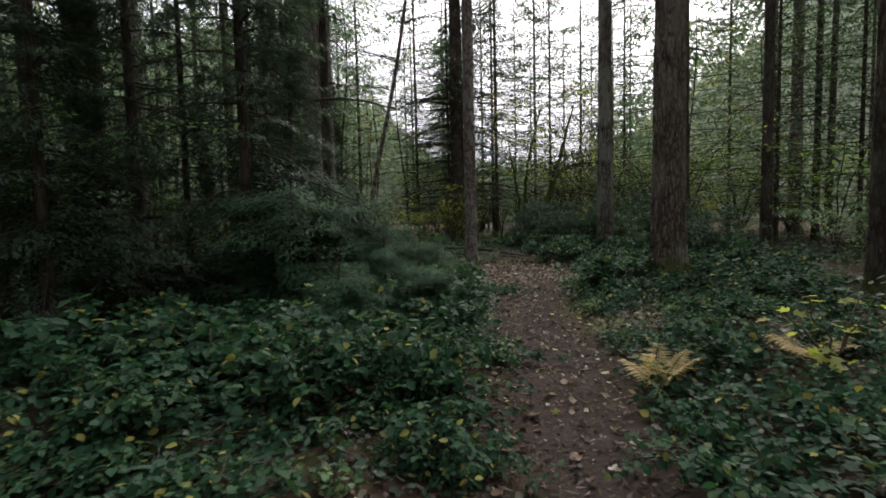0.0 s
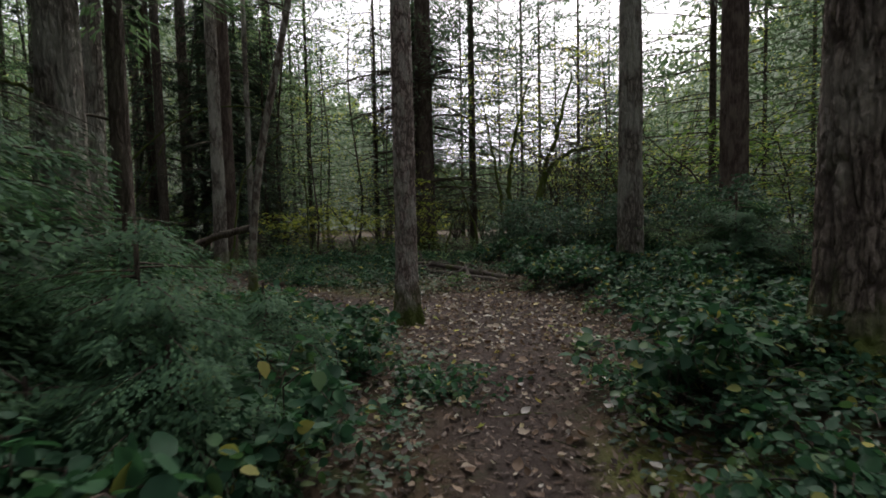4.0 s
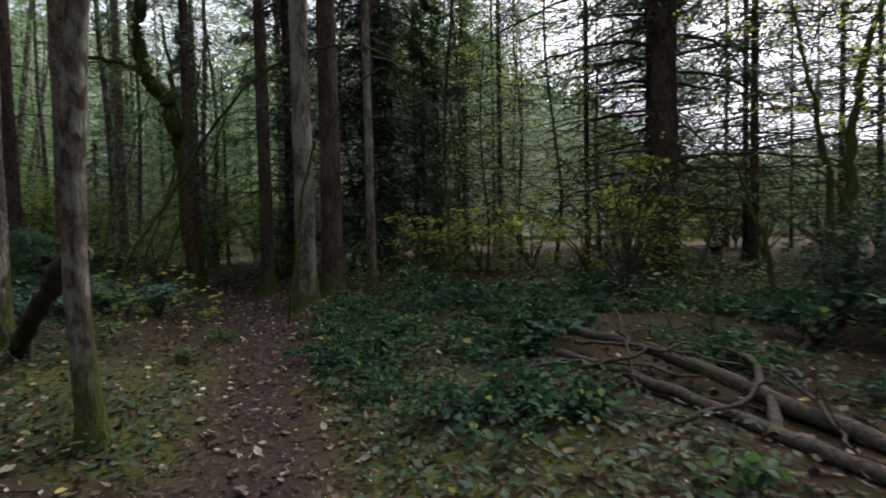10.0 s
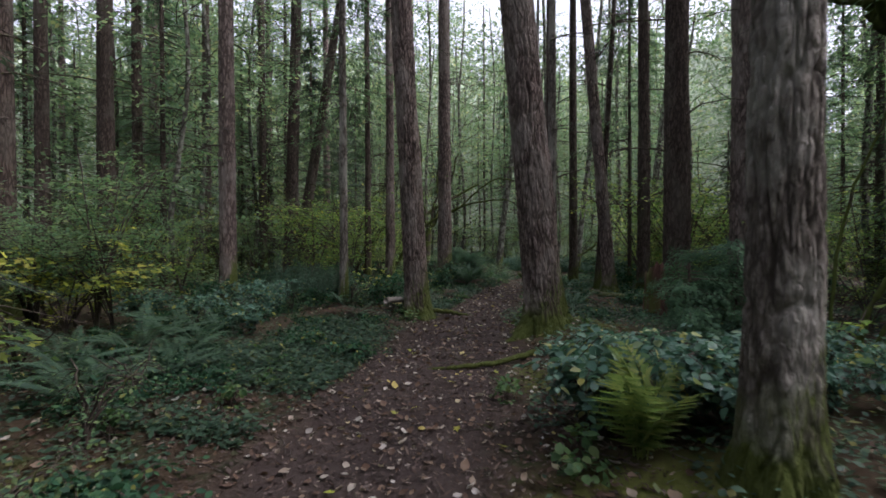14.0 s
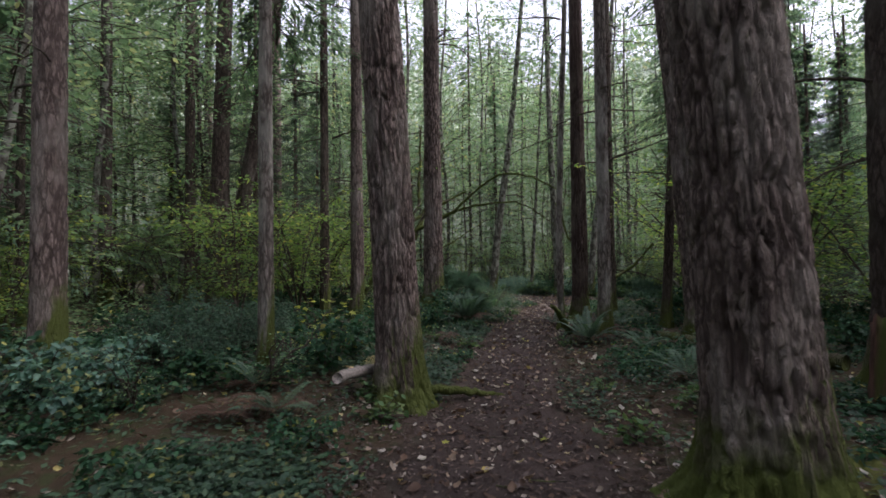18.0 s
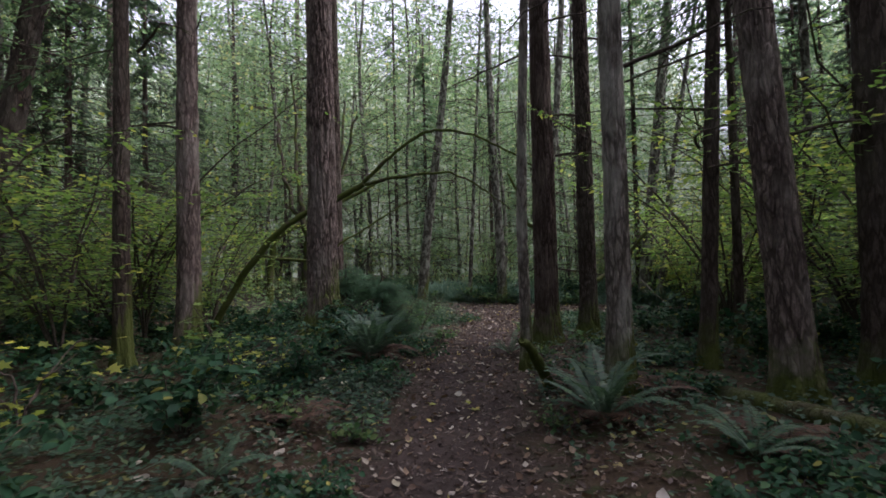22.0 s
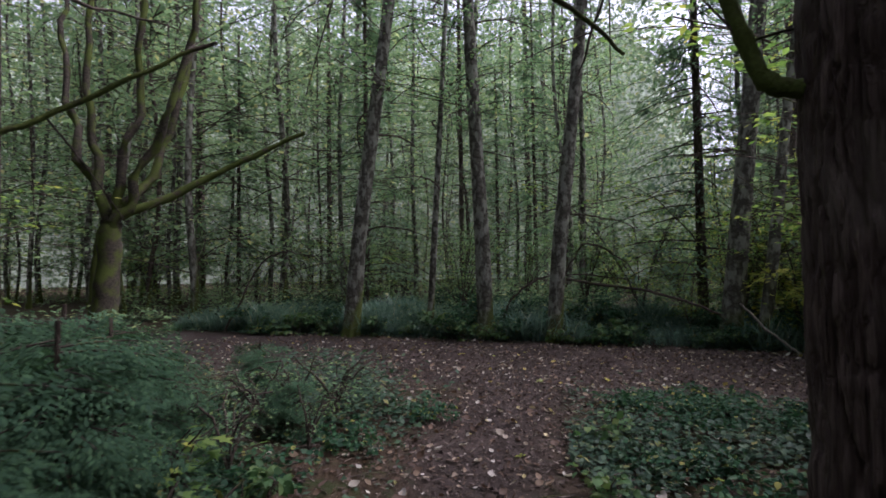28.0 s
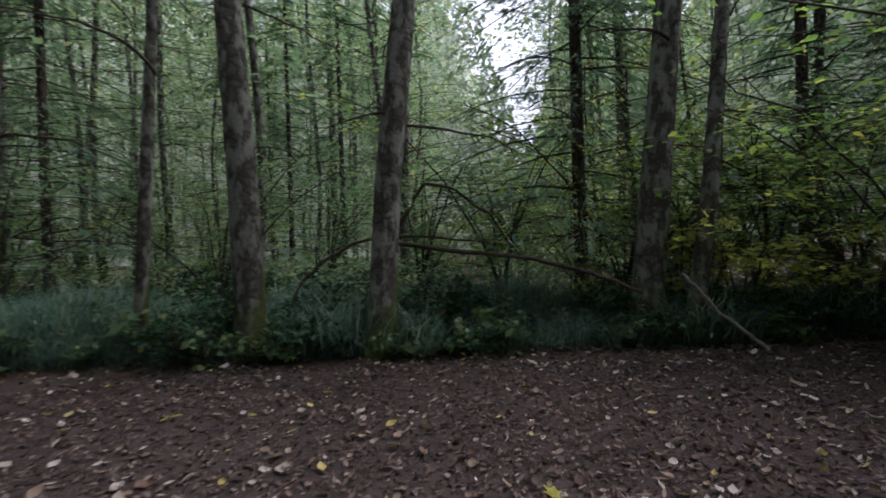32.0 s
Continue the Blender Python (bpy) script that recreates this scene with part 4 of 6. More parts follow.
sow(AIRY, 14, (-50, -25), (-10, 6), (0.9, 1.4), 2.4, 1.8, free)
sow(AIRY, 12, (-48, -29), (-2, 9), (1.0, 1.4), 2.4, 2.0, free)
sow(AIRY, 26, (-42, -14), (-16, 4.8), (0.75, 1.3), 2.4, 1.9, free)
sow(AIRY, 13, (-30, -8), (20, 40), (0.7, 1.2), 2.4, 2.0, lambda x, y: free(x, y) and not opening(x, y))
sow(AIRY, 7, (-10, -5), (23, 34), (0.6, 0.9), 2.4, 2.0, free)
for tx, ty, ts in ((-35.5, 10.4, 1.25), (-38.0, 12.6, 1.3), (-36.8, 8.2, 1.2), (-36.5, 14.6, 1.15)):
    place(AIRY[int(-tx) % 3], tx, ty, ts)
sow([PROTO["pale"]], 8, (-44, -35), (-2, 36), (0.6, 1.2), 2.5, 2.6)
sow([PROTO["pale"]], 9, (-30, -15), (21, 34), (0.6, 1.1), 2.5, 2.2)
sow([PROTO["pale"]], 8, (-32, -16), (-6, 3), (0.6, 1.1), 2.5, 2.2)
sow([PROTO["alder"]], 11, (-45, -33), (-4, 38), (0.7, 1.2), 2.6, 2.4, lambda x, y: free(x, y) and not opening(x, y))
sow([PROTO["alder"]], 9, (-34, -18), (-6, 4), (0.7, 1.0), 3.0, 2.2, free)
sow([PROTO["alder"]], 8, (-24, -14), (19.5, 28), (0.7, 1.0), 1.5, 2.2, free)
sow(HAZELS, 2, (4, 14), (24, 34), (1.1, 1.5), 1.0, 1.6, free)
sow(MAPLES, 10, (8, 20), (14, 30), (1.3, 1.9), 2.0, 2.0, free)
sow([PROTO["lace"]], 15, (-6, 16), (30, 50), (0.75, 1.15), 2.0, 1.8, free)
sow([PROTO["lace"]], 7, (8, 18), (14, 30), (0.75, 1.15), 2.0, 2.4, lambda x, y: free(x, y) and x - 2 > (y - 2) * 0.33)

# understorey
sow(MAPLES, 24, (-36, -15.5), (-2, 8.6), (0.8, 1.3), 2.2, 0.9, free)
sow(MAPLES, 27, (-30, -12.5), (18.2, 30), (0.8, 1.4), 1.3, 0.9, free)
sow(MAPLES, 26, (-46, -31.5), (-2, 38), (0.8, 1.3), 2.0, 1.5, free)
sow(HAZELS, 13, (-36, -14), (-4, 7.5), (0.7, 1.3), 2.0, 1.2, free)
sow([PROTO["fine"]], 7, (-34, -29.6), (4, 11.5), (0.16, 0.3), 2.4, 1.2, free)
sow(HAZELS, 30, (-46, -30.5), (-2, 38), (0.7, 1.3), 1.2, 1.1, free)
sow(MAPLES, 3, (-5, 15), (25, 36), (0.7, 1.1), 1.0, 0.9, free)
sow(HAZELS, 4, (-5, 15), (26, 40), (0.8, 1.1), 1.0, 0.9, free)
sow(TWIGGY, 15, (-5.5, 12), (20.5, 31), (0.75, 1.35), 1.0, 0.8, free)
sow(TWIGGY, 6, (-4, 9), (22, 34), (1.5, 2.2), 1.0, 1.2, free)
sow([PROTO["lace"]], 7, (-3.5, 9.5), (25, 33), (0.8, 1.1), 1.0, 2.2, free)
for tx, ty, ts in ((-3.6, 26.0, 0.95), (-1.9, 24.2, 0.6), (-4.6, 23.4, 0.7), (6.4, 24.2, 0.8), (9.2, 20.6, 0.9), (11.4, 19.4, 0.8), (-29.9, 23.2, 0.45), (-32.0, 25.0, 0.5), (-28.9, 24.6, 0.7)):
    place(PROTO["gold"], tx, ty, ts)
sow(YELLOWS, 6, (-5, 15), (24, 40), (1.1, 1.9), 1.0, 0.9, free)
sow(HAZELS, 16, (6.5, 16), (3, 22), (0.4, 0.7), 2.5, 1.1, free)
sow(MAPLES, 12, (9.5, 20), (6, 26), (0.8, 1.5), 2.5, 1.1, free)
sow(HAZELS, 2, (-13, -3.4), (19.5, 24), (0.6, 0.9), 0.8, 1.0, free)
sow(MAPLES, 6, (-13, -7), (17.5, 24), (0.6, 1.0), 0.8, 1.0, free)
sow(HAZELS, 18, (-13, -3.5), (-2, 6.4), (0.6, 1.1), 1.8, 1.0, free)
sow(HAZELS, 7, (-13, -5), (3, 7.4), (0.5, 0.8), 1.8, 1.0, free)

# low growth beside the paths
sow(BRAMBLES, 62, (-3.8, 0.6), (2.6, 7.6), (0.8, 1.2), 0.6, 0.40, lambda x, y: value_noise(np.array(x * 0.9 + 50), np.array(y * 0.9 + 50), 256, 71) > 0.36)
sow(BRAMBLES, 28, (-3.4, 0.7), (-0.9, 3.2), (0.55, 0.9), 0.4, 0.42, lambda x, y: value_noise(np.array(x * 1.1 + 50), np.array(y * 1.1 + 50), 256, 72) > 0.42)
sow(LOWBRAMBLES, 30, (-2.5, 1.4), (-0.5, 8.6), (0.8, 1.2), 0.05, 0.4)
sow(BRAMBLES, 26, (2.0, 6), (0.2, 8.0), (0.6, 0.85), 0.45, 0.55)
sow(LOWBRAMBLES, 40, (1.9, 5.5), (-1.0, 8.6), (0.8, 1.2), 0.2, 0.4)
sow(BRAMBLES, 54, (2.5, 6.8), (7.6, 14.6), (0.75, 1.1), 0.5, 0.42)
sow(HAZELS, 6, (5.0, 7.5), (12, 18), (0.35, 0.5), 2.0, 0.9, free)
sow(BRAMBLES, 18, (2.2, 5.8), (14.6, 18.4), (0.8, 1.15), 0.5, 0.45)
sow(BRAMBLES, 16, (-2.2, 1.1), (7.8, 9.9), (0.75, 1.1), 0.45, 0.4, lambda x, y: free(x, y, 0.5))
sow(BRAMBLES, 12, (-5, 6), (15.8, 21), (0.8, 1.1), 0.6, 0.6)
sow(LOWBRAMBLES, 56, (-4.6, 5), (14.2, 21), (0.9, 1.35), 0.35, 0.42, lambda x, y: heap_gap(x, y) > 0.6)
sow(LOWBRAMBLES, 18, (-4.5, 0.2), (8.8, 11.4), (0.7, 1.1), 0.35, 0.5)
sow(LOWBRAMBLES, 28, (-14, -4), (6.5, 10.4), (0.7, 1.1), 0.1, 0.45)
sow(SALALS, 7, (-14, -10), (5.5, 9.0), (0.7, 1.1), 0.7, 0.6)
sow(SALALS, 12, (-8.8, -6.2), (12.9, 16), (0.6, 0.9), 0.45, 0.45, lambda x, y: free(x, y, 0.45) and math.hypot(x + 6.1, y - 13.0) > 0.5)
sow(SALALS, 20, (-7.0, -5.95), (12.65, 13.7), (0.8, 1.15), 0.3, 0.25, lambda x, y: math.hypot(x + 5.8, y - 12.9) > 0.72)
sow(LOWBRAMBLES, 14, (-15, -10.5), (13.6, 17.5), (0.7, 1.1), 0.45, 0.5, lambda x, y: free(x, y, 0.45))
sow(LOWBRAMBLES, 36, (-25, -13), (6.5, 13.2), (0.8, 1.2), 0.1, 0.45, lambda x, y: free(x, y, 0.35))
sow(BRAMBLES, 50, (-25, -13.5), (5.5, 12.2), (0.7, 1.1), 0.9, 0.6, lambda x, y: free(x, y, 0.5))
sow(LOWBRAMBLES, 22, (-24, -14), (14.6, 20), (0.7, 1.15), 0.5, 0.5, lambda x, y: free(x, y, 0.4))
sow(BRAMBLES, 26, (-21, -12), (16.8, 21), (0.7, 1.1), 0.8, 0.6, lambda x, y: free(x, y, 0.5))
sow(LOWBRAMBLES, 22, (-25.4, -22.0), (12.5, 20.5), (0.6, 0.95), 0.3, 0.32)
sow(BRAMBLES, 44, (-36, -27.0), (7, 26), (0.7, 1.2), 0.45, 0.5, lambda x, y: 1.53 * (x + 27.4) - (y - 16.9) < 0)
sow(LOWBRAMBLES, 24, (-33, -25.5), (9, 24), (0.9, 1.3), 0.02, 0.4, lambda x, y: 1.53 * (x + 27.4) - (y - 16.9) < 0)
sow(BRAMBLES, 34, (-33, -25.4), (9, 24), (0.55, 0.85), 0.1, 0.4, lambda x, y: 1.53 * (x + 27.4) - (y - 16.9) < 0 and float(track_gap(np.array(x), np.array(y))) < 1.3)
for tx, ty, ts in ((-14.9, 8.3, 0.55), (-15.6, 8.6, 0.6), (-14.2, 8.5, 0.42), (-15.3, 9.1, 0.45), (-13.8, 8.9, 0.36)):
    place(BUSHES[int(-tx * 10) % 2], tx, ty, ts)
sow(BUSHES, 9, (-16.8, -14.2), (7.2, 9.0), (0.4, 0.62), 0.5, 0.5, lambda x, y: free(x, y, 0.4))
sow(HERBS, 60, (-33, -25.4), (9, 24), (1.2, 1.9), 0.02, 0.3, lambda x, y: 1.53 * (x + 27.4) - (y - 16.9) < 0 and float(track_gap(np.array(x), np.array(y))) < 0.5)
sow(HERBS, 70, (-26, 5), (0, 20), (0.7, 1.2), 0.02, 0.5, lambda x, y: float(track_gap(np.array(x), np.array(y))) < 1.2)
for tx, ty, ts in ((-0.45, 5.7, 0.75), (-0.1, 6.7, 0.75), (-1.6, 5.4, 1.35), (-1.0, 6.5, 1.2), (-0.9, 5.0, 0.6), (0.1, 7.6, 0.6), (-0.8, 7.6, 1.0), (-1.7, 7.4, 1.5), (-2.4, 6.4, 1.5), (-8.5, 14.4, 0.85), (-9.0, 15.2, 1.1), (-22.4, 12.6, 0.75), (-23.3, 12.5, 0.75), (-21.4, 12.55, 0.8), (-22.9, 11.9, 1.05), (-23.9, 12.0, 0.95), (5.3, 12.2, 1.2), (4.9, 16.4, 1.1)):
    place(PROTO["young" if ts > 0.8 else "young2"], tx, ty, ts)
for tx, ty, ts in ((2.6, 17.2, 1.0), (3.4, 16.4, 0.9), (4.3, 17.3, 1.1), (3.0, 18.3, 1.1), (5.0, 16.0, 1.1), (2.1, 18.6, 0.8), (5.6, 12.9, 1.0), (6.0, 14.2, 1.2), (5.3, 17.8, 1.2), (3.9, 18.9, 1.1), (6.5, 16.8, 1.3), (6.2, 11.2, 1.0)):
    place(BUSHES[int(tx * 10) % 2], tx, ty, ts)
place(PROTO["fine"], -10.9, 19.2, 0.5)
place(PROTO["fine"], -6.6, 23.6, 0.6)
for tx, ty, ts in ((-24.6, 23.6, 0.5), (-25.6, 25.2, 0.7), (-23.2, 24.4, 0.6)):
    place(PROTO["fine"], tx, ty, ts)
for tx, ty, ts in ((-27.0, 22.2, 0.95), (-27.6, 22.0, 1.1), (-26.6, 22.9, 0.9)):
    place(YELLOWS[int(tx * 10) % 2], tx, ty, ts)
for tx, ty, ts in ((-7.8, 22.5, 0.8), (-8.9, 24.6, 0.9)):
    place(PROTO["dark"], tx, ty, ts)
for tx, ty, ts in ((-19.5, 8.5, 1.2), (-21.8, 8.2, 1.3), (-22.6, 9.4, 1.0), (-18.0, 7.7, 1.2), (-24.2, 8.8, 1.2), (-18.2, 18.7, 1.1), (-20.0, 18.2, 1.2), (-19.3, 19.7, 1.3), (-22.0, 18.9, 1.2), (-16.3, 19.2, 1.1), (-27.7, 22.9, 1.0), (-27.3, 23.8, 1.2), (-26.5, 24.3, 1.2), (-28.3, 20.9, 0.6), (-21.1, 18.9, 1.0), (-23.0, 21.0, 1.3), (-26.0, 23.4, 1.5), (-25.2, 22.6, 1.3), (-28.9, 22.6, 1.2)):
    place(MAPLES[int(abs(tx * 10)) % 3], tx, ty, ts)
for k, (tx, ty, ts) in enumerate(((-18.7, 10.7, 0.65), (-19.5, 10.3, 0.9), (-18.2, 11.0, 0.5), (-23.0, 12.9, 0.7), (-14.9, 9.7, 0.7), (-0.6, 4.2, 0.8), (-17.2, 9.4, 0.9), (-7.5, 15.2, 0.9), (3.6, 3.0, 0.8), (-5.0, 14.4, 0.45), (-4.6, 4.4, 0.5), (-6.4, 15.3, 0.75), (-6.9, 16.1, 0.8), (-8.2, 7.2, 0.9), (-5.9, 16.2, 0.7))):
    place(BROADLEAF[k % 2], tx, ty, ts)
sow([PROTO["young"], PROTO["young2"]], 14, (-2.2, 0.2), (3.6, 7.8), (0.45, 0.75), 0.5, 0.4)
sow([PROTO["young"], PROTO["young2"]], 14, (-25.5, -21.4), (10.8, 13.6), (0.3, 0.5), 1.0, 0.5, lambda x, y: free(x, y, 0.7))
sow(THIN, 36, (-25.2, -20.6), (11.2, 14.2), (0.6, 0.95), 0.75, 0.28)
sow(THIN, 12, (-15, -4), (7.5, 10.0), (0.5, 0.9), 0.2, 0.5)
# yellowing leaves at the edge of the clearing
sow(YELLOWS, 5, (-5, 10), (22, 24.5), (1.1, 1.7), 1.0, 0.9, free)
for tx, ty, ts in ((-10.4, 6.0, 0.95), (-11.4, 5.4, 1.1), (-9.4, 5.6, 1.0)):
    place(YELLOWS[int(tx * 10) % 2], tx, ty, ts)
sow(YELLOWS, 3, (-6, -1.5), (21.5, 24), (1.0, 1.7), 1.0, 0.9, lambda x, y: free(x, y, 0.8))
sow(YELLOWS, 4, (-2, 7), (20.6, 23.5), (0.9, 1.3), 1.0, 0.8, lambda x, y: free(x, y, 0.8))
for protos in (BUSHES, BRAMBLES, LOWBRAMBLES, SALALS, HERBS, MAPLES, YELLOWS, HAZELS, THIN, TWIGGY, BROADLEAF, list(PROTO.values())):
    for ob in protos:
        for o in (*ob.children_recursive, ob):
            bpy.data.objects.remove(o)
# ---- ferns ----


def frond_mesh(name, seed, length, mat, pairs=26, droop=0.55, wide=0.13, lobes=False):
    """One fern frond along +x: an arched rachis with narrow leaflets on both sides."""
    rng = np.random.default_rng(seed)
    q = np.linspace(0, 1, 12)
    line = np.stack([length * q * (1 - 0.12 * q), 0.05 * length * np.sin(q * 2 + seed), length * (0.62 * q - droop * q**2.2)], 1)
    bits = [tube(line, 0.004 * (1 - 0.8 * q) + 0.0012, 3)]
    t = np.repeat(np.linspace(0.10, 0.985, pairs), 2)
    side = np.tile([-1.0, 1.0], pairs)
    p = np.stack([np.interp(t, q, line[:, c]) for c in range(3)], 1)
    size = length * wide * np.clip(np.sin(np.clip(t * 1.08 + 0.1, 0, 1) * np.pi * 0.9), 0.12, 1) ** 0.7 * rng.uniform(0.85, 1.1, len(t)) * (2.1 if lobes else 1.25)
    way = np.stack([0.35 + 0 * t, side, -0.12 + rng.normal(0, 0.07, len(t))], 1)
    if lobes:
        w = unit(way)
        sub = []
        for s in np.linspace(0.12, 0.95, 8):
            for sg in (-1, 1):
                r = p + w * (size * s)[:, None]
                d = w * 0.45 + sg * np.stack([np.ones_like(t), -0.35 * side, 0 * t], 1)
                sub.append(strew(SPRIG, r, d, size * 0.34 * (1.05 - s)))
        bits += sub
        bits.append(strew(SPRIG, p, way, size))
    else:
        bits.append(strew((SPRIG[0] * np.array([1.15, 1, 1]), SPRIG[1]), p, way, size))
    return mesh_of(name, *join(bits), mat)


GREENS = [frond_mesh("frond", 200 + k, 0.9, FERN, 40, 0.40 + 0.12 * k, 0.105) for k in range(3)]
DEADS = [frond_mesh("frond", 210 + k, 0.75, DEADFERN, 24, 0.85) for k in range(2)]
TANS = [frond_mesh("frond", 220 + k, 0.55, TANFERN, 15, 0.3, 0.17, True) for k in range(2)]
LADIES = [frond_mesh("frond", 230 + k, 0.6, LADYFERN, 16, 0.4, 0.14, True) for k in range(2)]
SMALLGREENS = [frond_mesh("frond", 240 + k, 0.9, PALENEEDLE, 24, 0.5) for k in range(2)]
fern_rng = np.random.default_rng(9)


def fern(x, y, size, count, fronds=None, dead=0, label="green sword fern with arching fronds", tilt=(-8, 22), name="sword_fern", sector=None):
    root = new(name)
    root.location = (x, y, float(land(x, y)))
    tagged(root, label, "fern", "ferns of the wood")
    fronds = fronds or GREENS
    for k in range(count + dead):
        gone = k >= count
        a = 360 * (k + fern_rng.uniform(-0.3, 0.3)) / max(count if not gone else dead, 1) if sector is None else fern_rng.uniform(*sector)
        s = size * fern_rng.uniform(0.75, 1.12)
        t = -fern_rng.uniform(4, 17) if gone else -fern_rng.uniform(*tilt)
        me = DEADS[k % 2] if gone else fronds[k % len(fronds)]
        part("frond", me, root, pose(0, 0, 0.03, 0, t, a) @ Matrix.Diagonal((s, s, s, 1)), "withered red-brown frond" if gone else "")
    return root


for fx, fy, fs, fc, fd in ((-16.5, 14.13, 0.8, 16, 13), (-19.6, 12.3, 1.12, 20, 14), (-20.35, 14.5, 0.62, 7, 1), (-13.7, 14.4, 0.8, 10, 2), (-5.0, 13.1, 0.42, 6, 0),
                           (-14.0, 6.1, 0.95, 11, 0), (-13.0, 6.7, 0.9, 11, 0), (-12.1, 7.4, 0.8, 10, 1), (-9.6, 8.4, 0.8, 10, 0), (-8.7, 8.7, 0.75, 9, 0), (-10.8, 8.1, 0.8, 9, 0),
                           (-12.6, 10.0, 0.6, 7, 9), (-13.4, 9.6, 0.7, 7, 10), (-14.4, 9.3, 0.6, 5, 9), (-21.7, 13.2, 0.7, 9, 2), (-21.1, 12.8, 0.75, 9, 1), (-18.0, 15.2, 0.75, 9, 4),
                           (-15.4, 14.6, 0.6, 8, 2), (-18.9, 11.6, 0.7, 9, 2), (-16.0, 11.2, 0.5, 7, 2), (-7.6, 8.3, 0.93, 11, 0), (-8.4, 7.6, 0.93, 11, 0), (-7.0, 8.7, 0.85, 9, 0), (-9.1, 7.9, 1.0, 11, 0), (-8.0, 8.9, 0.8, 10, 0), (-10.2, 7.7, 0.95, 11, 0), (-11.4, 7.2, 0.9, 10, 0), (-12.3, 14.0, 0.5, 7, 1)):
    fern(fx, fy, fs, fc, dead=fd, tilt=(18, 52) if fs > 1 else (12, 48) if fd > 9 else (-4, 26), label="green sword fern with withered red-brown skirts" if fd else "green sword fern with arching fronds")
for fx, fy in ((-17.4, 14.45), (-18.2, 14.75), (-16.9, 14.9), (-15.6, 15.0), (-14.6, 15.2), (-12.4, 9.6), (-17.2, 11.6)):
    fern(fx, fy, 0.75, 0, dead=11, label="withered red-brown sword fern lying flat", name="withered_fern")
# the paler needle colour on these fronds stands in for light on them
fern(-22.6, 18.65, 0.8, 7, SMALLGREENS, label="pale green fern beside the broad path, its lit look painted by leaf colour")
fern(-6.08, 12.97, 1.3, 8, LADIES, label="yellow-green lady fern at a tree's foot", name="lady_fern", tilt=(34, 68))
fern(2.33, 3.08, 0.85, 5, TANS, label="dried tan bracken fern beside the path", name="bracken_fern", tilt=(12, 42))
fern(0.4, 2.9, 0.6, 4, TANS, label="dried tan bracken fern beside the path", name="bracken_fern", tilt=(0, 20))
fern(3.7, 3.5, 0.9, 5, TANS, label="dried tan bracken fern among brambles", name="bracken_fern", tilt=(-4, 10))
fern(-14.4, 10.6, 0.7, 4, TANS, label="dried tan bracken fern among brambles", name="bracken_fern", tilt=(-5, 6))

# ---- fallen wood, stump, leaning stems ----


def limb_thing(name, ctrl, r0, r1, mat, label, category, seed=1, sides=9, wobble=0.012, twigs=0, parent=None, group=""):
    """A log or branch through a few points, tapered and knobbly, with side twigs as parts."""
    rng = np.random.default_rng(seed)
    n = 10 * (len(ctrl) - 1) + 1
    p = curve_points(ctrl, n, wobble, rng)
    q = np.linspace(0, 1, n)
    r = r0 + (r1 - r0) * q
    r = r * (1 + rng.normal(0, 0.06, n))
    r[0] *= 0.85
    v, f = tube(p, r, sides)
    caps = [np.array([[k, (k + 1) % sides, len(v)] for k in range(sides)]), np.array([[len(v) - sides + (k + 1) % sides, len(v) - sides + k, len(v) + 1] for k in range(sides)])]
    v = np.concatenate([v, p[:1], p[-1:]])
    me = mesh_of(name, v, f + [np.concatenate(caps)], mat, True)
    if parent is None:
        ob = new(name, me)
        tagged(ob, label, category, group)
    else:
        ob = part(name, me, parent, None, label)
    for k in range(twigs):
        t = rng.uniform(0.25, 0.98)
        root = np.array([np.interp(t, q, p[:, c]) for c in range(3)])
        w = unit(rng.normal(0, 1, 3) + np.array([0, 0, 0.25]))
        ln = rng.uniform(0.2, 0.6) * (1 + 12 * r0)
        u = np.linspace(0, 1, 5)[:, None]
        line = root + u * w * ln + np.array([0, 0, -0.15]) * ln * u**2
        part("twig", mesh_of("twig", *tube(line, 0.006 * (1 - 0.75 * u[:, 0]) + 0.001, 3), TWIG), ob)
    return ob


for k, (ctrl, r0, r1) in enumerate((([(-0.5, 16.5, 0.34), (0.4, 15.9, 0.36), (1.2, 15.2, 0.3), (2.2, 14.45, 0.16)], 0.06, 0.085),
                                    ([(-0.3, 15.8, 0.26), (0.6, 15.25, 0.24), (1.9, 14.3, 0.14)], 0.05, 0.07),
                                    ([(0.9, 16.3, 0.34), (1.2, 15.6, 0.36), (1.3, 14.7, 0.2)], 0.035, 0.05))):
    limb_thing("fallen_log", ctrl, r0 * 0.72, r1 * 0.72, LOGWOOD, "grey weathered log in a heap over moss and brambles", "log", 1 + k, 10, 0.015, 4, group="heap of logs")
for k, ctrl in enumerate(([(0.15, 16.1, 0.62), (0.3, 15.7, 0.42), (0.5, 15.1, 0.2)], [(-0.2, 15.9, 0.34), (0.5, 15.7, 0.4), (1.4, 15.6, 0.34)], [(0.0, 15.2, 0.3), (0.5, 15.5, 0.42), (0.8, 16.0, 0.4)],
                          [(-0.6, 15.3, 0.18), (0.1, 15.5, 0.3), (0.9, 15.3, 0.34)], [(1.0, 15.9, 0.42), (1.4, 15.2, 0.38), (1.6, 14.6, 0.24)], [(0.6, 14.6, 0.14), (1.1, 14.9, 0.3), (1.3, 15.5, 0.38)])):
    limb_thing("fallen_branch", ctrl, 0.02, 0.009, LOGWOOD, "thin forked grey branch on a heap of logs", "branch", 80 + k, 7, 0.02, 6, group="branches on the heap")


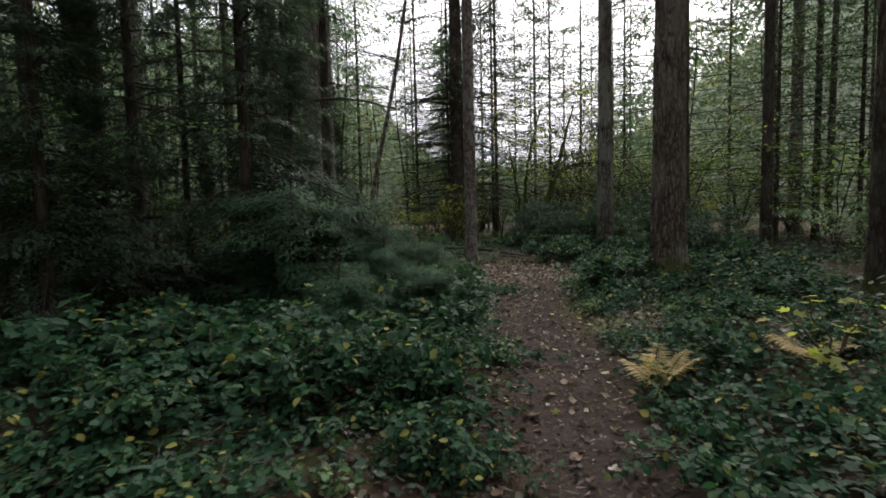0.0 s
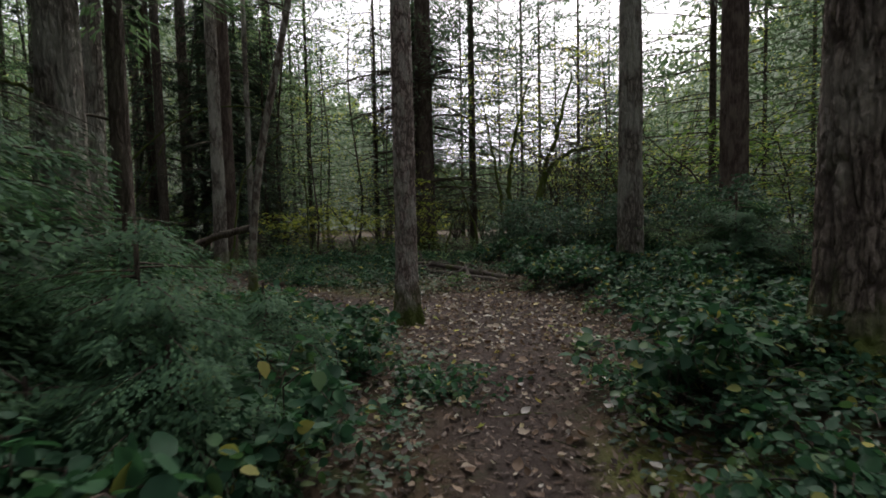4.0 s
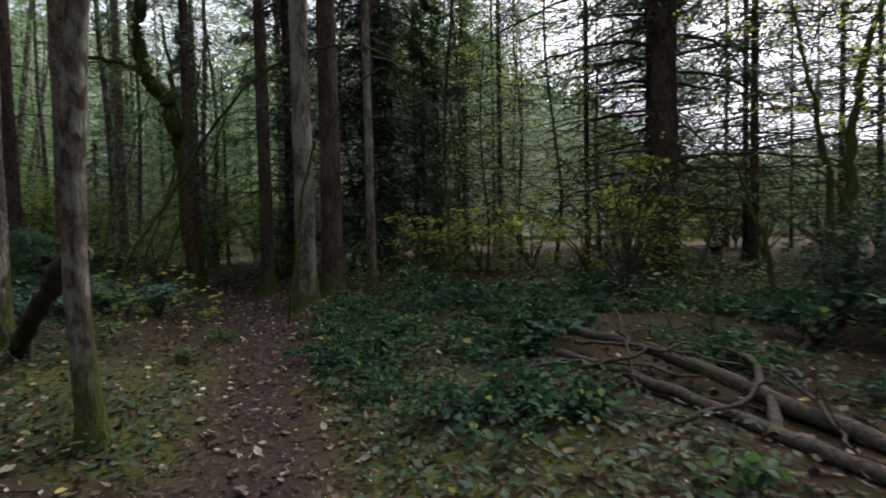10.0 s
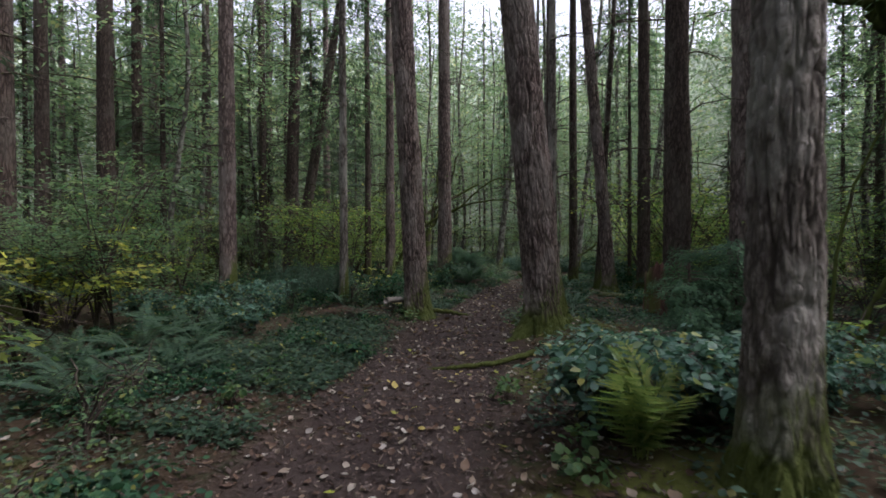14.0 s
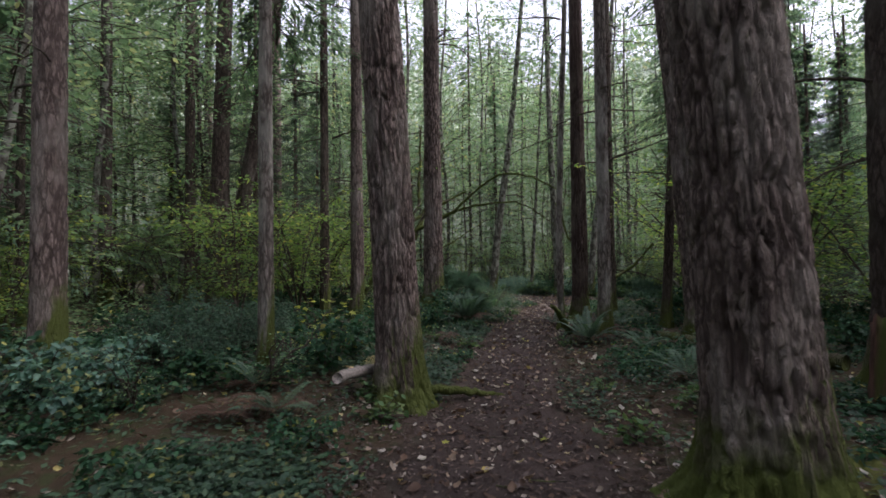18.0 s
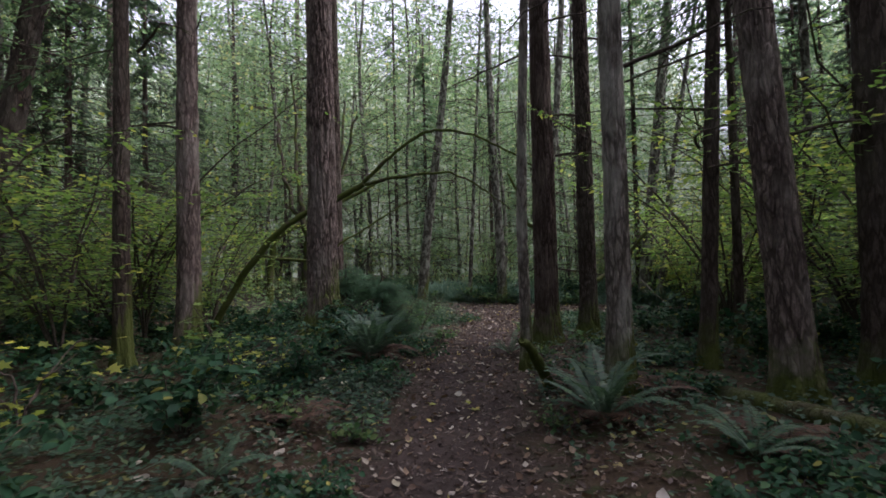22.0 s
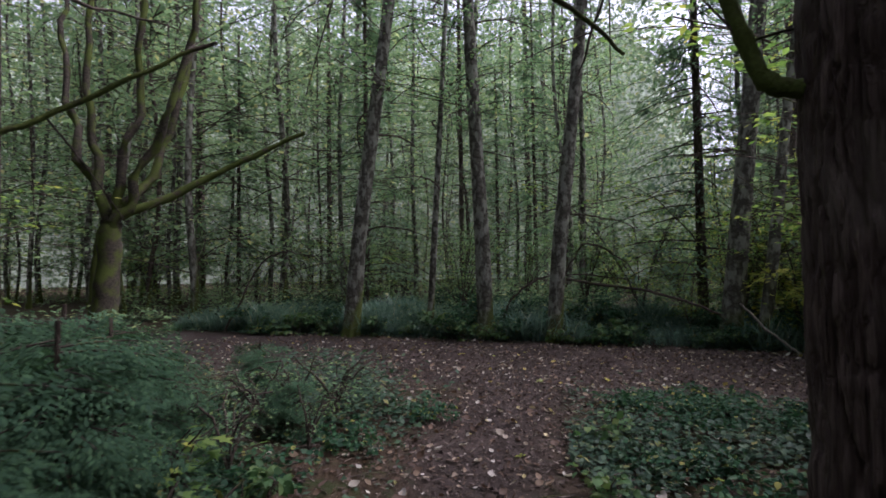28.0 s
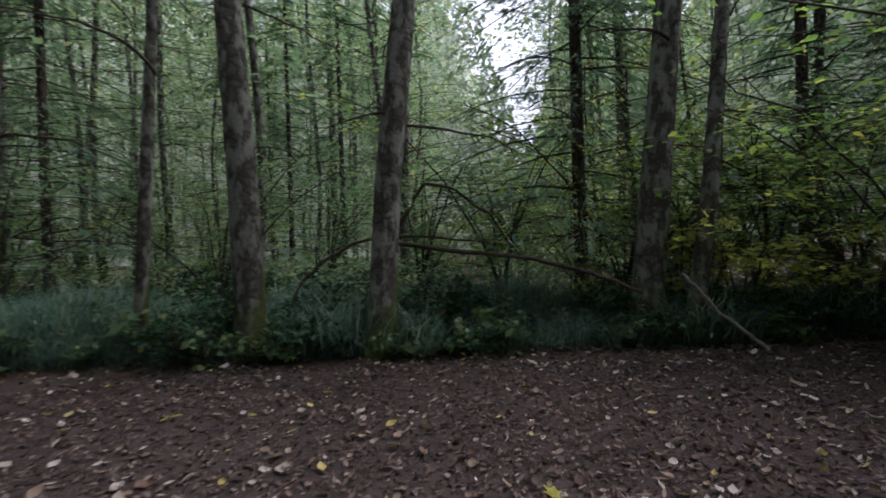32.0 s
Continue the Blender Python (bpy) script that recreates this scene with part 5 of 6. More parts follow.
def bowed_tree(ctrl, dia, seed):
    """A slender tree whose stem bows, from its mossy foot up."""
    rng = np.random.default_rng(seed)
    root = new("alder_tree")
    root.location = (ctrl[0][0], ctrl[0][1], float(land(ctrl[0][0], ctrl[0][1])))
    tagged(root, "slender bowed tree with smooth grey-brown lichened bark", "tree", "trees of the wood")
    n = 90
    p = curve_points(np.array(ctrl) - np.array([ctrl[0][0], ctrl[0][1], 0]), n)
    z = p[:, 2]
    r = dia / 2 * (1 - 0.05 * z) * (1 + 0.7 * np.exp(-np.clip(z, 0, None) / 0.16)) * (1 + 0.05 * (value_noise(z * 4 + 3, z * 0 + 2.5, 256, seed) - 0.5))
    v, f = tube(p, r, 36)
    v = v + 0.006 * (value_noise(np.arctan2(v[:, 1], v[:, 0]) * 3 + 20, v[:, 2] * 5 + 9, 256, seed + 1)[:, None] - 0.5) * np.array([1, 1, 0])
    part("trunk", mesh_of("trunk", v, f, SLIMBARK, True), root)
    for k in range(4):
        h = rng.uniform(3.8, 7)
        at = [np.interp(h, z, p[:, c]) for c in range(3)]
        part("limb", DEAD[k], root, pose(*at, 0, -20, rng.uniform(0, 360)))


bowed_tree([(-2.42, 13.0, -0.25), (-2.42, 12.99, 0.05), (-2.39, 12.94, 0.7), (-2.32, 12.9, 1.3), (-2.12, 12.88, 2.6), (-1.65, 12.88, 4.6), (-1.2, 12.9, 7), (-0.8, 12.9, 10)], 0.14, 24)
limb_thing("curved_log", [(-2.42, 12.98, 1.29), (-3.0, 13.1, 1.18), (-3.6, 13.27, 0.98), (-4.2, 13.4, 0.75), (-4.8, 13.5, 0.42), (-5.2, 13.6, 0.05)], 0.06, 0.085, DARKBARK, "dark curved fallen stem propped on a slender tree", "log", 5, 14, 0.01)
limb_thing("mossy_log", [(3.5, 6.0, 0.26), (3.8, 5.5, 0.27), (4.2, 4.85, 0.2)], 0.05, 0.04, MOSSWOOD, "short mossy log among brambles", "log", 19)
limb_thing("fallen_log", [(-17.6, 15.35, 0.2), (-16.4, 15.55, 0.2), (-15.3, 15.85, 0.22), (-13.9, 16.4, 0.26)], 0.075, 0.095, DARKBARK, "long dark fallen log lying beside ferns", "log", 6, 12)
limb_thing("fallen_branch", [(-12.9, 10.5, 0.42), (-13.3, 10.65, 0.4), (-13.8, 10.82, 0.3), (-14.2, 10.95, 0.16)], 0.06, 0.05, LICHENWOOD, "pale split branch at a fir's foot", "branch", 7)
limb_thing("fallen_branch", [(-26.95, 20.75, 0.85), (-26.7, 21.0, 0.45), (-26.35, 21.3, 0.06)], 0.018, 0.022, LICHENWOOD, "pale lichened stick leaning by the broad path", "branch", 9)
limb_thing("fallen_branch", [(-29.4, 18.8, 1.25), (-28.4, 19.8, 1.05), (-27.8, 20.4, 0.85), (-27.4, 20.8, 0.6)], 0.03, 0.02, TWIG, "dark dead branch over tall grass", "branch", 10, twigs=5)

arch = limb_thing("leaning_maple", [(-22.6, 9.3, 0.1), (-22.5, 10.1, 1.45), (-22.4, 10.9, 2.3), (-22.3, 11.6, 2.65), (-22.15, 12.3, 3.0)], 0.065, 0.05, MOSSWOOD, "leaning mossy vine maple arching over the path", "tree", 11, 10)
limb_thing("arching_branch", [(-22.15, 12.3, 3.0), (-22.0, 13.05, 3.14), (-21.85, 13.9, 3.16), (-21.75, 14.5, 2.85), (-21.68, 15.0, 2.45)], 0.036, 0.008, MOSSWOOD, "", "", 12, 7, twigs=7, parent=arch)
limb_thing("arching_branch", [(-22.2, 12.2, 2.98), (-22.0, 12.9, 3.6), (-21.75, 13.5, 3.93), (-21.5, 14.2, 3.82), (-21.25, 14.9, 3.43), (-21.1, 15.3, 3.12)], 0.036, 0.012, MOSSWOOD, "", "", 13, 7, twigs=8, parent=arch)
limb_thing("arching_branch", [(-22.45, 10.3, 1.7), (-22.6, 11.2, 1.6), (-22.5, 11.95, 1.98), (-22.6, 12.5, 2.33), (-22.65, 13.2, 2.75)], 0.03, 0.01, MOSSWOOD, "", "", 14, 7, twigs=5, parent=arch)
limb_thing("broken_branch", [(-21.0, 16.25, 1.05), (-21.18, 16.6, 1.2), (-21.14, 16.94, 1.45), (-21.04, 17.36, 1.96)], 0.045, 0.028, MOSSWOOD, "mossy broken branch jutting from a trunk", "branch", 18, 8, 0.01, 2)
limb_thing("leaning_maple", [(-33.3, 8.7, 0.0), (-33.2, 8.8, 1.6), (-32.97, 9.13, 2.68), (-33.25, 10.3, 3.33), (-33.38, 11.55, 4.09), (-33.39, 12.64, 4.68), (-33.32, 13.48, 5.1)], 0.15, 0.045, MOSSWOOD, "leaning mossy stem reaching towards the broad path", "tree", 15, 10, twigs=12)
limb_thing("curled_branch", [(-21.02, 15.2, 2.08), (-21.1, 15.12, 2.14), (-21.16, 15.06, 2.4), (-21.28, 15.0, 2.75), (-21.5, 14.9, 3.1)], 0.036, 0.018, MOSSWOOD, "thick mossy branch curling up from a trunk", "branch", 16, 8, 0.004, 3)
limb_thing("hanging_branch", [(-21.4, 15.2, 3.7), (-22.2, 15.35, 3.3), (-22.9, 15.5, 2.85)], 0.018, 0.005, TWIG, "thin dark branch hanging over the path", "branch", 17, 5, twigs=7)
for k, (ctrl, r) in enumerate((([(3.2, 20.4, 0.1), (3.35, 20.5, 1.5), (3.65, 20.65, 2.8), (4.1, 20.85, 4.2), (4.6, 21.1, 6.0)], 0.09),
                               ([(3.4, 20.5, 1.3), (3.7, 20.65, 2.65), (4.2, 20.8, 3.25), (4.8, 20.6, 3.5), (6.2, 20.4, 3.5)], 0.06),
                               ([(2.6, 21.3, 0.1), (2.55, 21.3, 1.9), (2.75, 21.5, 3.7), (3.3, 21.7, 6.0)], 0.075),
                               ([(2.3, 21.2, 0.1), (2.3, 21.2, 1.8), (2.1, 21.2, 3.3), (1.75, 21.3, 5.2)], 0.05),
                               ([(1.6, 20.3, 0.1), (1.4, 20.4, 1.2), (1.0, 20.5, 2.3), (0.3, 20.6, 3.0)], 0.03),
                               ([(4.9, 20.0, 0.1), (5.1, 20.0, 1.3), (5.8, 19.9, 2.3), (6.9, 19.8, 2.6)], 0.035),
                               ([(0.4, 20.8, 0.1), (0.8, 20.9, 1.4), (1.6, 21.0, 2.5)], 0.025),
                               ([(2.9, 19.4, 0.1), (2.5, 19.5, 1.2), (1.9, 19.6, 2.2)], 0.022))):
    stem = limb_thing("arching_alder", ctrl, r * 1.5, r * 0.3, MOSSWOOD, "dark arching stem with thin yellow leaves before the bright glade", "tree", 30 + k, 8, 0.03, 16, group="arching stems")
    if k in (0, 1, 2, 3):
        leaves, wood = leaf_crown("foliage", 330 + k, 2.6, 6.6, 2.3, 22, 26, 0.085, YELLOW, flat=0.5)
        for name, me in (("foliage", leaves), ("branchwork", wood)):
            tagged(part(name, me, stem, pose(ctrl[-2][0], ctrl[-2][1], 0)), kind="stuff")
for k, ctrl in enumerate(([(-32.9, 11.6, 0.05), (-32.8, 12.4, 1.6), (-32.5, 13.1, 1.95), (-32.1, 14.0, 1.65)],
                          [(-29.8, 18.4, 0.05), (-29.62, 18.77, 1.15), (-29.41, 19.22, 1.94), (-29.16, 19.83, 1.74), (-28.89, 20.47, 0.96)],
                          [(-27.9, 21.6, 0.05), (-27.73, 21.9, 1.2), (-27.33, 22.8, 1.89), (-26.84, 24.0, 1.63)],
                          [(-30.4, 17.6, 0.05), (-30.2, 18.1, 1.0), (-29.8, 19.0, 1.35), (-29.3, 20.3, 1.2)])):
    limb_thing("bare_shrub", ctrl, 0.03, 0.01, TWIG, "dark bare arching shrub behind the tall grass", "shrub", 95 + k, 7, 0.03, 10, group="bare arching stems")
many = limb_thing("gnarled_maple", [(-28.6, 10.6, 0.0), (-28.6, 10.6, 1.2), (-28.5, 10.7, 2.3)], 0.2, 0.15, MAPLEWOOD, "gnarled mossy maple of several stems", "tree", 50, 16)
for k, tip in enumerate(((-29.4, 9.6, 6.5), (-28.8, 10.2, 7.5), (-28.2, 11.3, 7.0), (-27.8, 12.2, 6.0), (-29.3, 11.8, 7.0))):
    mid = ((-28.5 + tip[0]) / 2 + 0.1, (10.7 + tip[1]) / 2 - 0.15 + 0.1 * k, 4.0)
    limb_thing("stem", [(-28.5, 10.7, 2.1), mid, tip], 0.085, 0.03, MAPLEWOOD, "", "", 51 + k, 9, 0.05, 9, parent=many)


def stump(x, y, z, dia, height):
    rng = np.random.default_rng(3)
    sides = 28
    ang = np.arange(sides) / sides * 2 * np.pi
    jag = height * (0.55 + 0.35 * value_noise(ang / 6.2832 * 6, ang * 0 + 3.5, 6, 8) + 0.12 * rng.random(sides))
    rows = []
    for s in np.linspace(0, 1, 9):
        r = dia / 2 * (1.25 - 0.3 * s + 0.09 * np.cos(ang * 7) * (1 - 0.4 * s)) + rng.normal(0, 0.006, sides)
        rows.append(np.stack([r * np.cos(ang), r * np.sin(ang), -0.2 + (jag + 0.2) * s], 1))
    for s in (0.0, 0.35, 0.7):
        r = dia / 2 * 0.72 * (1 - 0.3 * s)
        rows.append(np.stack([r * np.cos(ang), r * np.sin(ang), jag * (0.95 - 0.55 * s)], 1))
    v = np.concatenate(rows)
    n = len(rows)
    k = np.arange(sides)
    q = [np.stack([i * sides + k, i * sides + (k + 1) % sides, (i + 1) * sides + (k + 1) % sides, (i + 1) * sides + k], 1) for i in range(n - 1)]
    v = np.concatenate([v, [[0, 0, height * 0.4]]])
    cap = np.stack([(n - 1) * sides + k, (n - 1) * sides + (k + 1) % sides, 0 * k + len(v) - 1], 1)
    ob = new("tree_stump", mesh_of("tree_stump", v, [np.concatenate(q), cap], ROTWOOD, True))
    ob.location = (x, y, z)
    tagged(ob, "red-brown rotten jagged tree stump with moss", "stump")


limb_thing("mossy_stub", [(-17.3, 13.7, 0.7), (-17.42, 13.82, 0.6), (-17.6, 13.98, 0.4), (-17.91, 14.27, 0.0)], 0.03, 0.07, MOSSROOT, "short green mossy stub leaning beside a sword fern", "branch", 62, 10, 0.008)
old = limb_thing("gnarled_maple", [(-10.5, 19.15, 0.0), (-10.49, 19.03, 0.97), (-10.47, 18.86, 3.05), (-10.39, 18.52, 4.41), (-10.47, 18.08, 4.98), (-10.28, 17.78, 5.94), (-9.6, 17.67, 7.38)], 0.24, 0.12, MOSSWOOD, "gnarled dark maple with a kinked mossy trunk", "tree", 63, 18, 0.03)
for k, ctrl in enumerate(([(-10.4, 18.3, 4.7), (-10.0, 17.6, 5.2), (-9.2, 17.2, 6.4)], [(-10.4, 18.6, 4.2), (-10.9, 18.9, 5.2), (-11.4, 19.0, 6.9)], [(-10.45, 18.1, 5.0), (-10.9, 17.4, 5.3), (-11.2, 16.9, 5.1)])):
    limb_thing("stem", ctrl, 0.08, 0.025, MOSSWOOD, "", "", 64 + k, 9, 0.04, 7, parent=old)
for k, (ctrl, r) in enumerate((([(-8.6, 16.3, 0.0), (-8.54, 16.39, 0.82), (-8.07, 17.17, 2.34), (-7.04, 17.54, 3.71), (-5.89, 17.9, 4.46), (-4.6, 18.17, 4.56), (-3.82, 18.39, 4.19)], 0.04),
                               ([(-4.7, 16.7, 0.0), (-4.64, 16.73, 0.55), (-4.41, 16.93, 2.39), (-3.99, 17.1, 3.15), (-3.32, 17.38, 3.73), (-3.11, 17.77, 3.05)], 0.03),
                               ([(-3.72, 19.95, 0.0), (-3.76, 19.89, 2.07), (-3.76, 19.81, 2.7), (-3.5, 19.8, 3.2), (-3.1, 19.9, 3.3)], 0.03),
                               ([(-8.9, 16.6, 0.0), (-8.5, 17.0, 1.6), (-7.9, 17.3, 3.4), (-7.6, 17.6, 5.2)], 0.028),
                               ([(-8.4, 16.7, 0.0), (-7.9, 16.9, 1.2), (-7.0, 17.0, 2.5), (-6.2, 17.3, 4.2)], 0.026),
                               ([(-8.8, 16.2, 0.0), (-8.9, 16.3, 1.4), (-8.7, 16.7, 3.0), (-8.0, 17.0, 4.8)], 0.024))):
    limb_thing("arching_maple", ctrl, r, r * 0.35, MOSSWOOD, "thin mossy vine maple stem arching beside the side path", "tree", 70 + k, 8, 0.02, 9, group="arching vine maple stems")
stump(-12.4, 15.6, 0.12, 0.36, 1.2)
CAP = leafy("mushroom_cap", [(0, (0.42, 0.36, 0.22)), (1, (0.62, 0.56, 0.40))], 0.5, 0.1)


def mushroom(x, y, size, seed):
    """A small mushroom: a domed cap with a rolled rim over gills, and a tapered stalk."""
    rng = np.random.default_rng(seed)
    root = new("mushroom")
    root.location = (x, y, float(land(x, y)) - 0.01)
    root.rotation_euler = (rng.uniform(-0.15, 0.15), rng.uniform(-0.15, 0.15), rng.uniform(0, 6.28))
    tagged(root, "small pale yellow mushroom standing in moss", "mushroom", "mushrooms in the moss")
    sides = 18
    ang = np.arange(sides) / sides * 2 * np.pi
    rows = [np.stack([size * r * (1 + 0.06 * np.cos(3 * ang + seed)) * np.cos(ang), size * r * (1 + 0.06 * np.cos(3 * ang + seed)) * np.sin(ang), 0 * ang + size * z], 1)
            for r, z in ((0.05, 1.62), (0.3, 1.6), (0.46, 1.5), (0.53, 1.36), (0.5, 1.28), (0.3, 1.32), (0.1, 1.3))]
    k = np.arange(sides)
    q = [np.stack([i * sides + k, i * sides + (k + 1) % sides, (i + 1) * sides + (k + 1) % sides, (i + 1) * sides + k], 1) for i in range(len(rows) - 1)]
    part("cap", mesh_of("cap", np.concatenate(rows), [np.concatenate(q)], CAP, True), root)
    z = np.linspace(0, 1.34, 6)
    part("stalk", mesh_of("stalk", *tube(np.stack([0.05 * np.sin(z * 2), 0 * z, z], 1) * size, size * (0.14 - 0.05 * z / 1.34), 10), CAP, True), root)


for k, (mx, my, ms) in enumerate(((-3.7, 14.05, 0.055), (-2.95, 14.03, 0.065), (-2.77, 13.99, 0.05), (-3.5, 13.94, 0.035), (-18.37, 11.72, 0.075), (-18.28, 11.96, 0.07), (-2.62, 13.85, 0.045))):
    mushroom(mx, my, ms, 300 + k)
limb_thing("surface_root", [(-13.5, 11.3, 0.14), (-13.6, 11.75, 0.1), (-13.75, 12.05, 0.02), (-13.8, 12.4, -0.08)], 0.055, 0.02, DARKBARK, "mossy fir root creeping over the path", "root", 60, 8)
limb_thing("surface_root", [(-9.6, 12.9, 0.1), (-9.2, 12.3, 0.05), (-9.1, 11.6, 0.0), (-9.3, 11.0, -0.08)], 0.04, 0.015, DARKBARK, "thin root creeping over the path", "root", 61, 8)

# ---- litter and grass ----
lit_rng = np.random.default_rng(21)


def on_ground(count, xr, yr, test):
    got = []
    have = 0
    while have < count:
        x, y = lit_rng.uniform(*xr, count * 3), lit_rng.uniform(*yr, count * 3)
        g = track_gap(x, y)
        k = test(x, y, g)
        got.append(np.stack([x[k], y[k]], 1))
        have += int(k.sum())
    p = np.concatenate(got)[:count]
    return np.concatenate([p, land(p[:, 0], p[:, 1])[:, None]], 1)


def litter(name, count, xr, yr, test, size, mat, label, shape=CURLED, tilt=0.38, lift=0.01):
    p = on_ground(count, xr, yr, test)
    a = lit_rng.uniform(0, 6.28, count)
    way = np.stack([np.cos(a), np.sin(a), lit_rng.normal(0, tilt, count)], 1)
    up = np.array([0, 0, 1.0]) + lit_rng.normal(0, tilt, (count, 3))
    p[:, 2] += lift + np.abs(lit_rng.normal(0, 0.008, count))
    s = lit_rng.uniform(*size, count) * lit_rng.choice([0.7, 1.0, 1.0, 1.3], count)
    ob = new(name, mesh_of(name, *strew(shape, p, way, s, up), mat))
    tagged(ob, label, "leaf litter", kind="stuff")


def beside(x, y, g):
    return (g < 0.9) & (lit_rng.random(len(x)) < np.clip(1.15 - 0.8 * np.clip(g, 0, 1), 0.15, 1))


litter("fallen_leaves", 14000, (-32, 4), (-1, 26), beside, (0.022, 0.07), LITTER, "pale and brown fallen leaves strewn over the paths")
litter("fallen_leaves", 3200, (-26, 3), (-1, 20), lambda x, y, g: g < 1.6, (0.045, 0.09), LITTER, "broad pale fallen leaves strewn beside the paths", tilt=0.3)
litter("fallen_leaves", 1300, (0.2, 3.2), (9.6, 14), lambda x, y, g: g < 0.6, (0.035, 0.085), LITTER, "pale curled fallen leaves thick in the clearing", tilt=0.35)
litter("fallen_leaves", 650, (-29.5, -23.5), (13, 22), lambda x, y, g: g < 0.3, (0.018, 0.06), LITTER, "pale fallen leaves thick on the broad path", tilt=0.3)
litter("fallen_leaves", 12000, (-26, 6), (-1, 20), lambda x, y, g: g > 0.3, (0.035, 0.07), LITTER, "brown fallen leaves under the brambles")
litter("fallen_leaves", 9000, (-4, 6), (-1.5, 16), lambda x, y, g: g > 0.1, (0.03, 0.07), SCRAP, "dark red-brown fallen leaves under the brambles", tilt=0.4)
litter("yellow_leaves", 150, (-30, 4), (0, 21), lambda x, y, g: g < 1.6, (0.06, 0.1), YELLOW, "yellow lobed fallen leaves", LOBED, 0.25, 0.02)
litter("leaf_scraps", 75000, (-30, 5), (-1, 24), lambda x, y, g: g < 1.2, (0.018, 0.052), SCRAP, "dark crumbled leaf scraps on the forest floor", SIMPLE, 0.4, 0.006)
litter("leaf_scraps", 20000, (-37, -19), (4, 29), lambda x, y, g: (g < 0.4) & (lit_rng.random(len(x)) < np.exp(-(((x + 26.5) / 4) ** 2 + ((y - 17.5) / 6) ** 2))), (0.011, 0.033), SCRAP, "dark crumbled leaf scraps thick on the broad path", CURLED, 0.45, 0.006)
litter("needle_litter", 110000, (-30, 4), (-1, 24), lambda x, y, g: g < 1.0, (0.03, 0.09), CHAFF, "brown needles and bark scraps on the trodden soil", SPRIG, 0.3, 0.004)


def sticks(count):
    p = on_ground(count, (-26, 5), (0, 20), lambda x, y, g: g < 2.0)
    bits = []
    for x, y, z in p:
        a, ln = lit_rng.uniform(0, 6.28), lit_rng.uniform(0.12, 0.55)
        u = np.linspace(-0.5, 0.5, 4)[:, None]
        line = np.array([x, y, z + 0.014]) + u * ln * np.array([np.cos(a), np.sin(a), 0.05]) + lit_rng.normal(0, 0.012, (4, 3)) * np.array([1, 1, 0.3])
        bits.append(tube(line, np.array([0.005, 0.0045, 0.004, 0.0025]), 4))
    tagged(new("fallen_twigs", mesh_of("fallen_twigs", *join(bits), LOGWOOD)), "thin grey fallen twigs on the forest floor", "twigs", kind="stuff")


sticks(900)


def ground_cover(count, xr, yr, near, far, label, high=0.14, size=(0.035, 0.085)):
    """Low leaves in patches beside the paths."""
    def test(x, y, g):
        patch = value_noise(x * 0.8 + 70, y * 0.8 + 70, 256, 33)
        return (g > near) & (g < far) & (heap_gap(x, y) > 0.45) & (lit_rng.random(len(x)) < np.clip((patch - 0.3) * 2.2, 0.06, 1))
    p = on_ground(count, xr, yr, test)
    a = lit_rng.uniform(0, 6.28, count)
    p[:, 2] += 0.015 + high * lit_rng.random(count) ** 1.8
    way = np.stack([np.cos(a), np.sin(a), lit_rng.normal(0.05, 0.3, count)], 1)
    up = np.array([0, 0, 1.0]) + lit_rng.normal(0, 0.3, (count, 3))
    # tall tangles take the paler hazed leaf, offsetting the shade they stand in
    ob = new("ground_cover", mesh_of("ground_cover", *strew(SIMPLE, p, way, lit_rng.uniform(*size, count), up), COVER if high < 0.5 else FARGREEN))
    tagged(ob, label, "ground cover", kind="stuff")


ground_cover(24000, (-4, 6), (-1.5, 21), 0.1, 3.5, "carpet of small dark green leaves under the brambles")
ground_cover(46000, (-26, -4), (5.5, 20), 0.25, 4.5, "carpet of small ivy-like leaves beside the path")
ground_cover(9000, (-10.5, -6.6), (8.3, 10.7), 0.0, 3.0, "carpet of small pale-lit ivy leaves beside the path", 0.1, (0.04, 0.08))
ground_cover(5000, (-13, -7), (9.4, 11.0), -0.05, 3.0, "carpet of small ivy leaves at the edge of the path", 0.07, (0.035, 0.07))
ground_cover(7000, (-13.5, -9.5), (7.6, 10.6), 0.0, 4.5, "carpet of small green leaves and duff beside the path", 0.1, (0.035, 0.075))
ground_cover(9000, (-19, -12.5), (9.5, 13.2), 0.0, 2.6, "carpet of small green leaves beside the path", 0.12, (0.04, 0.08))
ground_cover(26000, (-37, -27), (4, 28), 0.5, 7, "knee-high tangle of dull green undergrowth beyond the broad path", 0.85, (0.05, 0.13))
ground_cover(5000, (-25.4, -22.6), (15.6, 19.5), 0.02, 2.0, "low dark ivy beside the broad path", 0.14, (0.035, 0.075))
ground_cover(5000, (-26.5, -22), (11.8, 14.8), 0.05, 2.5, "low leafy plants where the paths meet", 0.25, (0.04, 0.085))
ground_cover(5000, (2.0, 5.5), (-1.5, 4), 0.1, 4.0, "low leafy plants beside the narrow path", 0.2, (0.04, 0.09))
ground_cover(15000, (5, 18), (1, 22), 1.0, 30, "low leafy undergrowth under the trees", 0.45, (0.06, 0.13))
ground_cover(16000, (-25, -5), (18.5, 28), 0.6, 30, "waist-high leafy undergrowth under the trees", 1.1, (0.05, 0.11))
ground_cover(7000, (-36, -24.5), (6, 25), 0.0, 1.0, "low leafy plants along the grass verge", 0.4, (0.05, 0.11))
ground_cover(12000, (-7, 10), (18.5, 28), 0.8, 20, "low leafy undergrowth before the glade", 0.55, (0.05, 0.12))
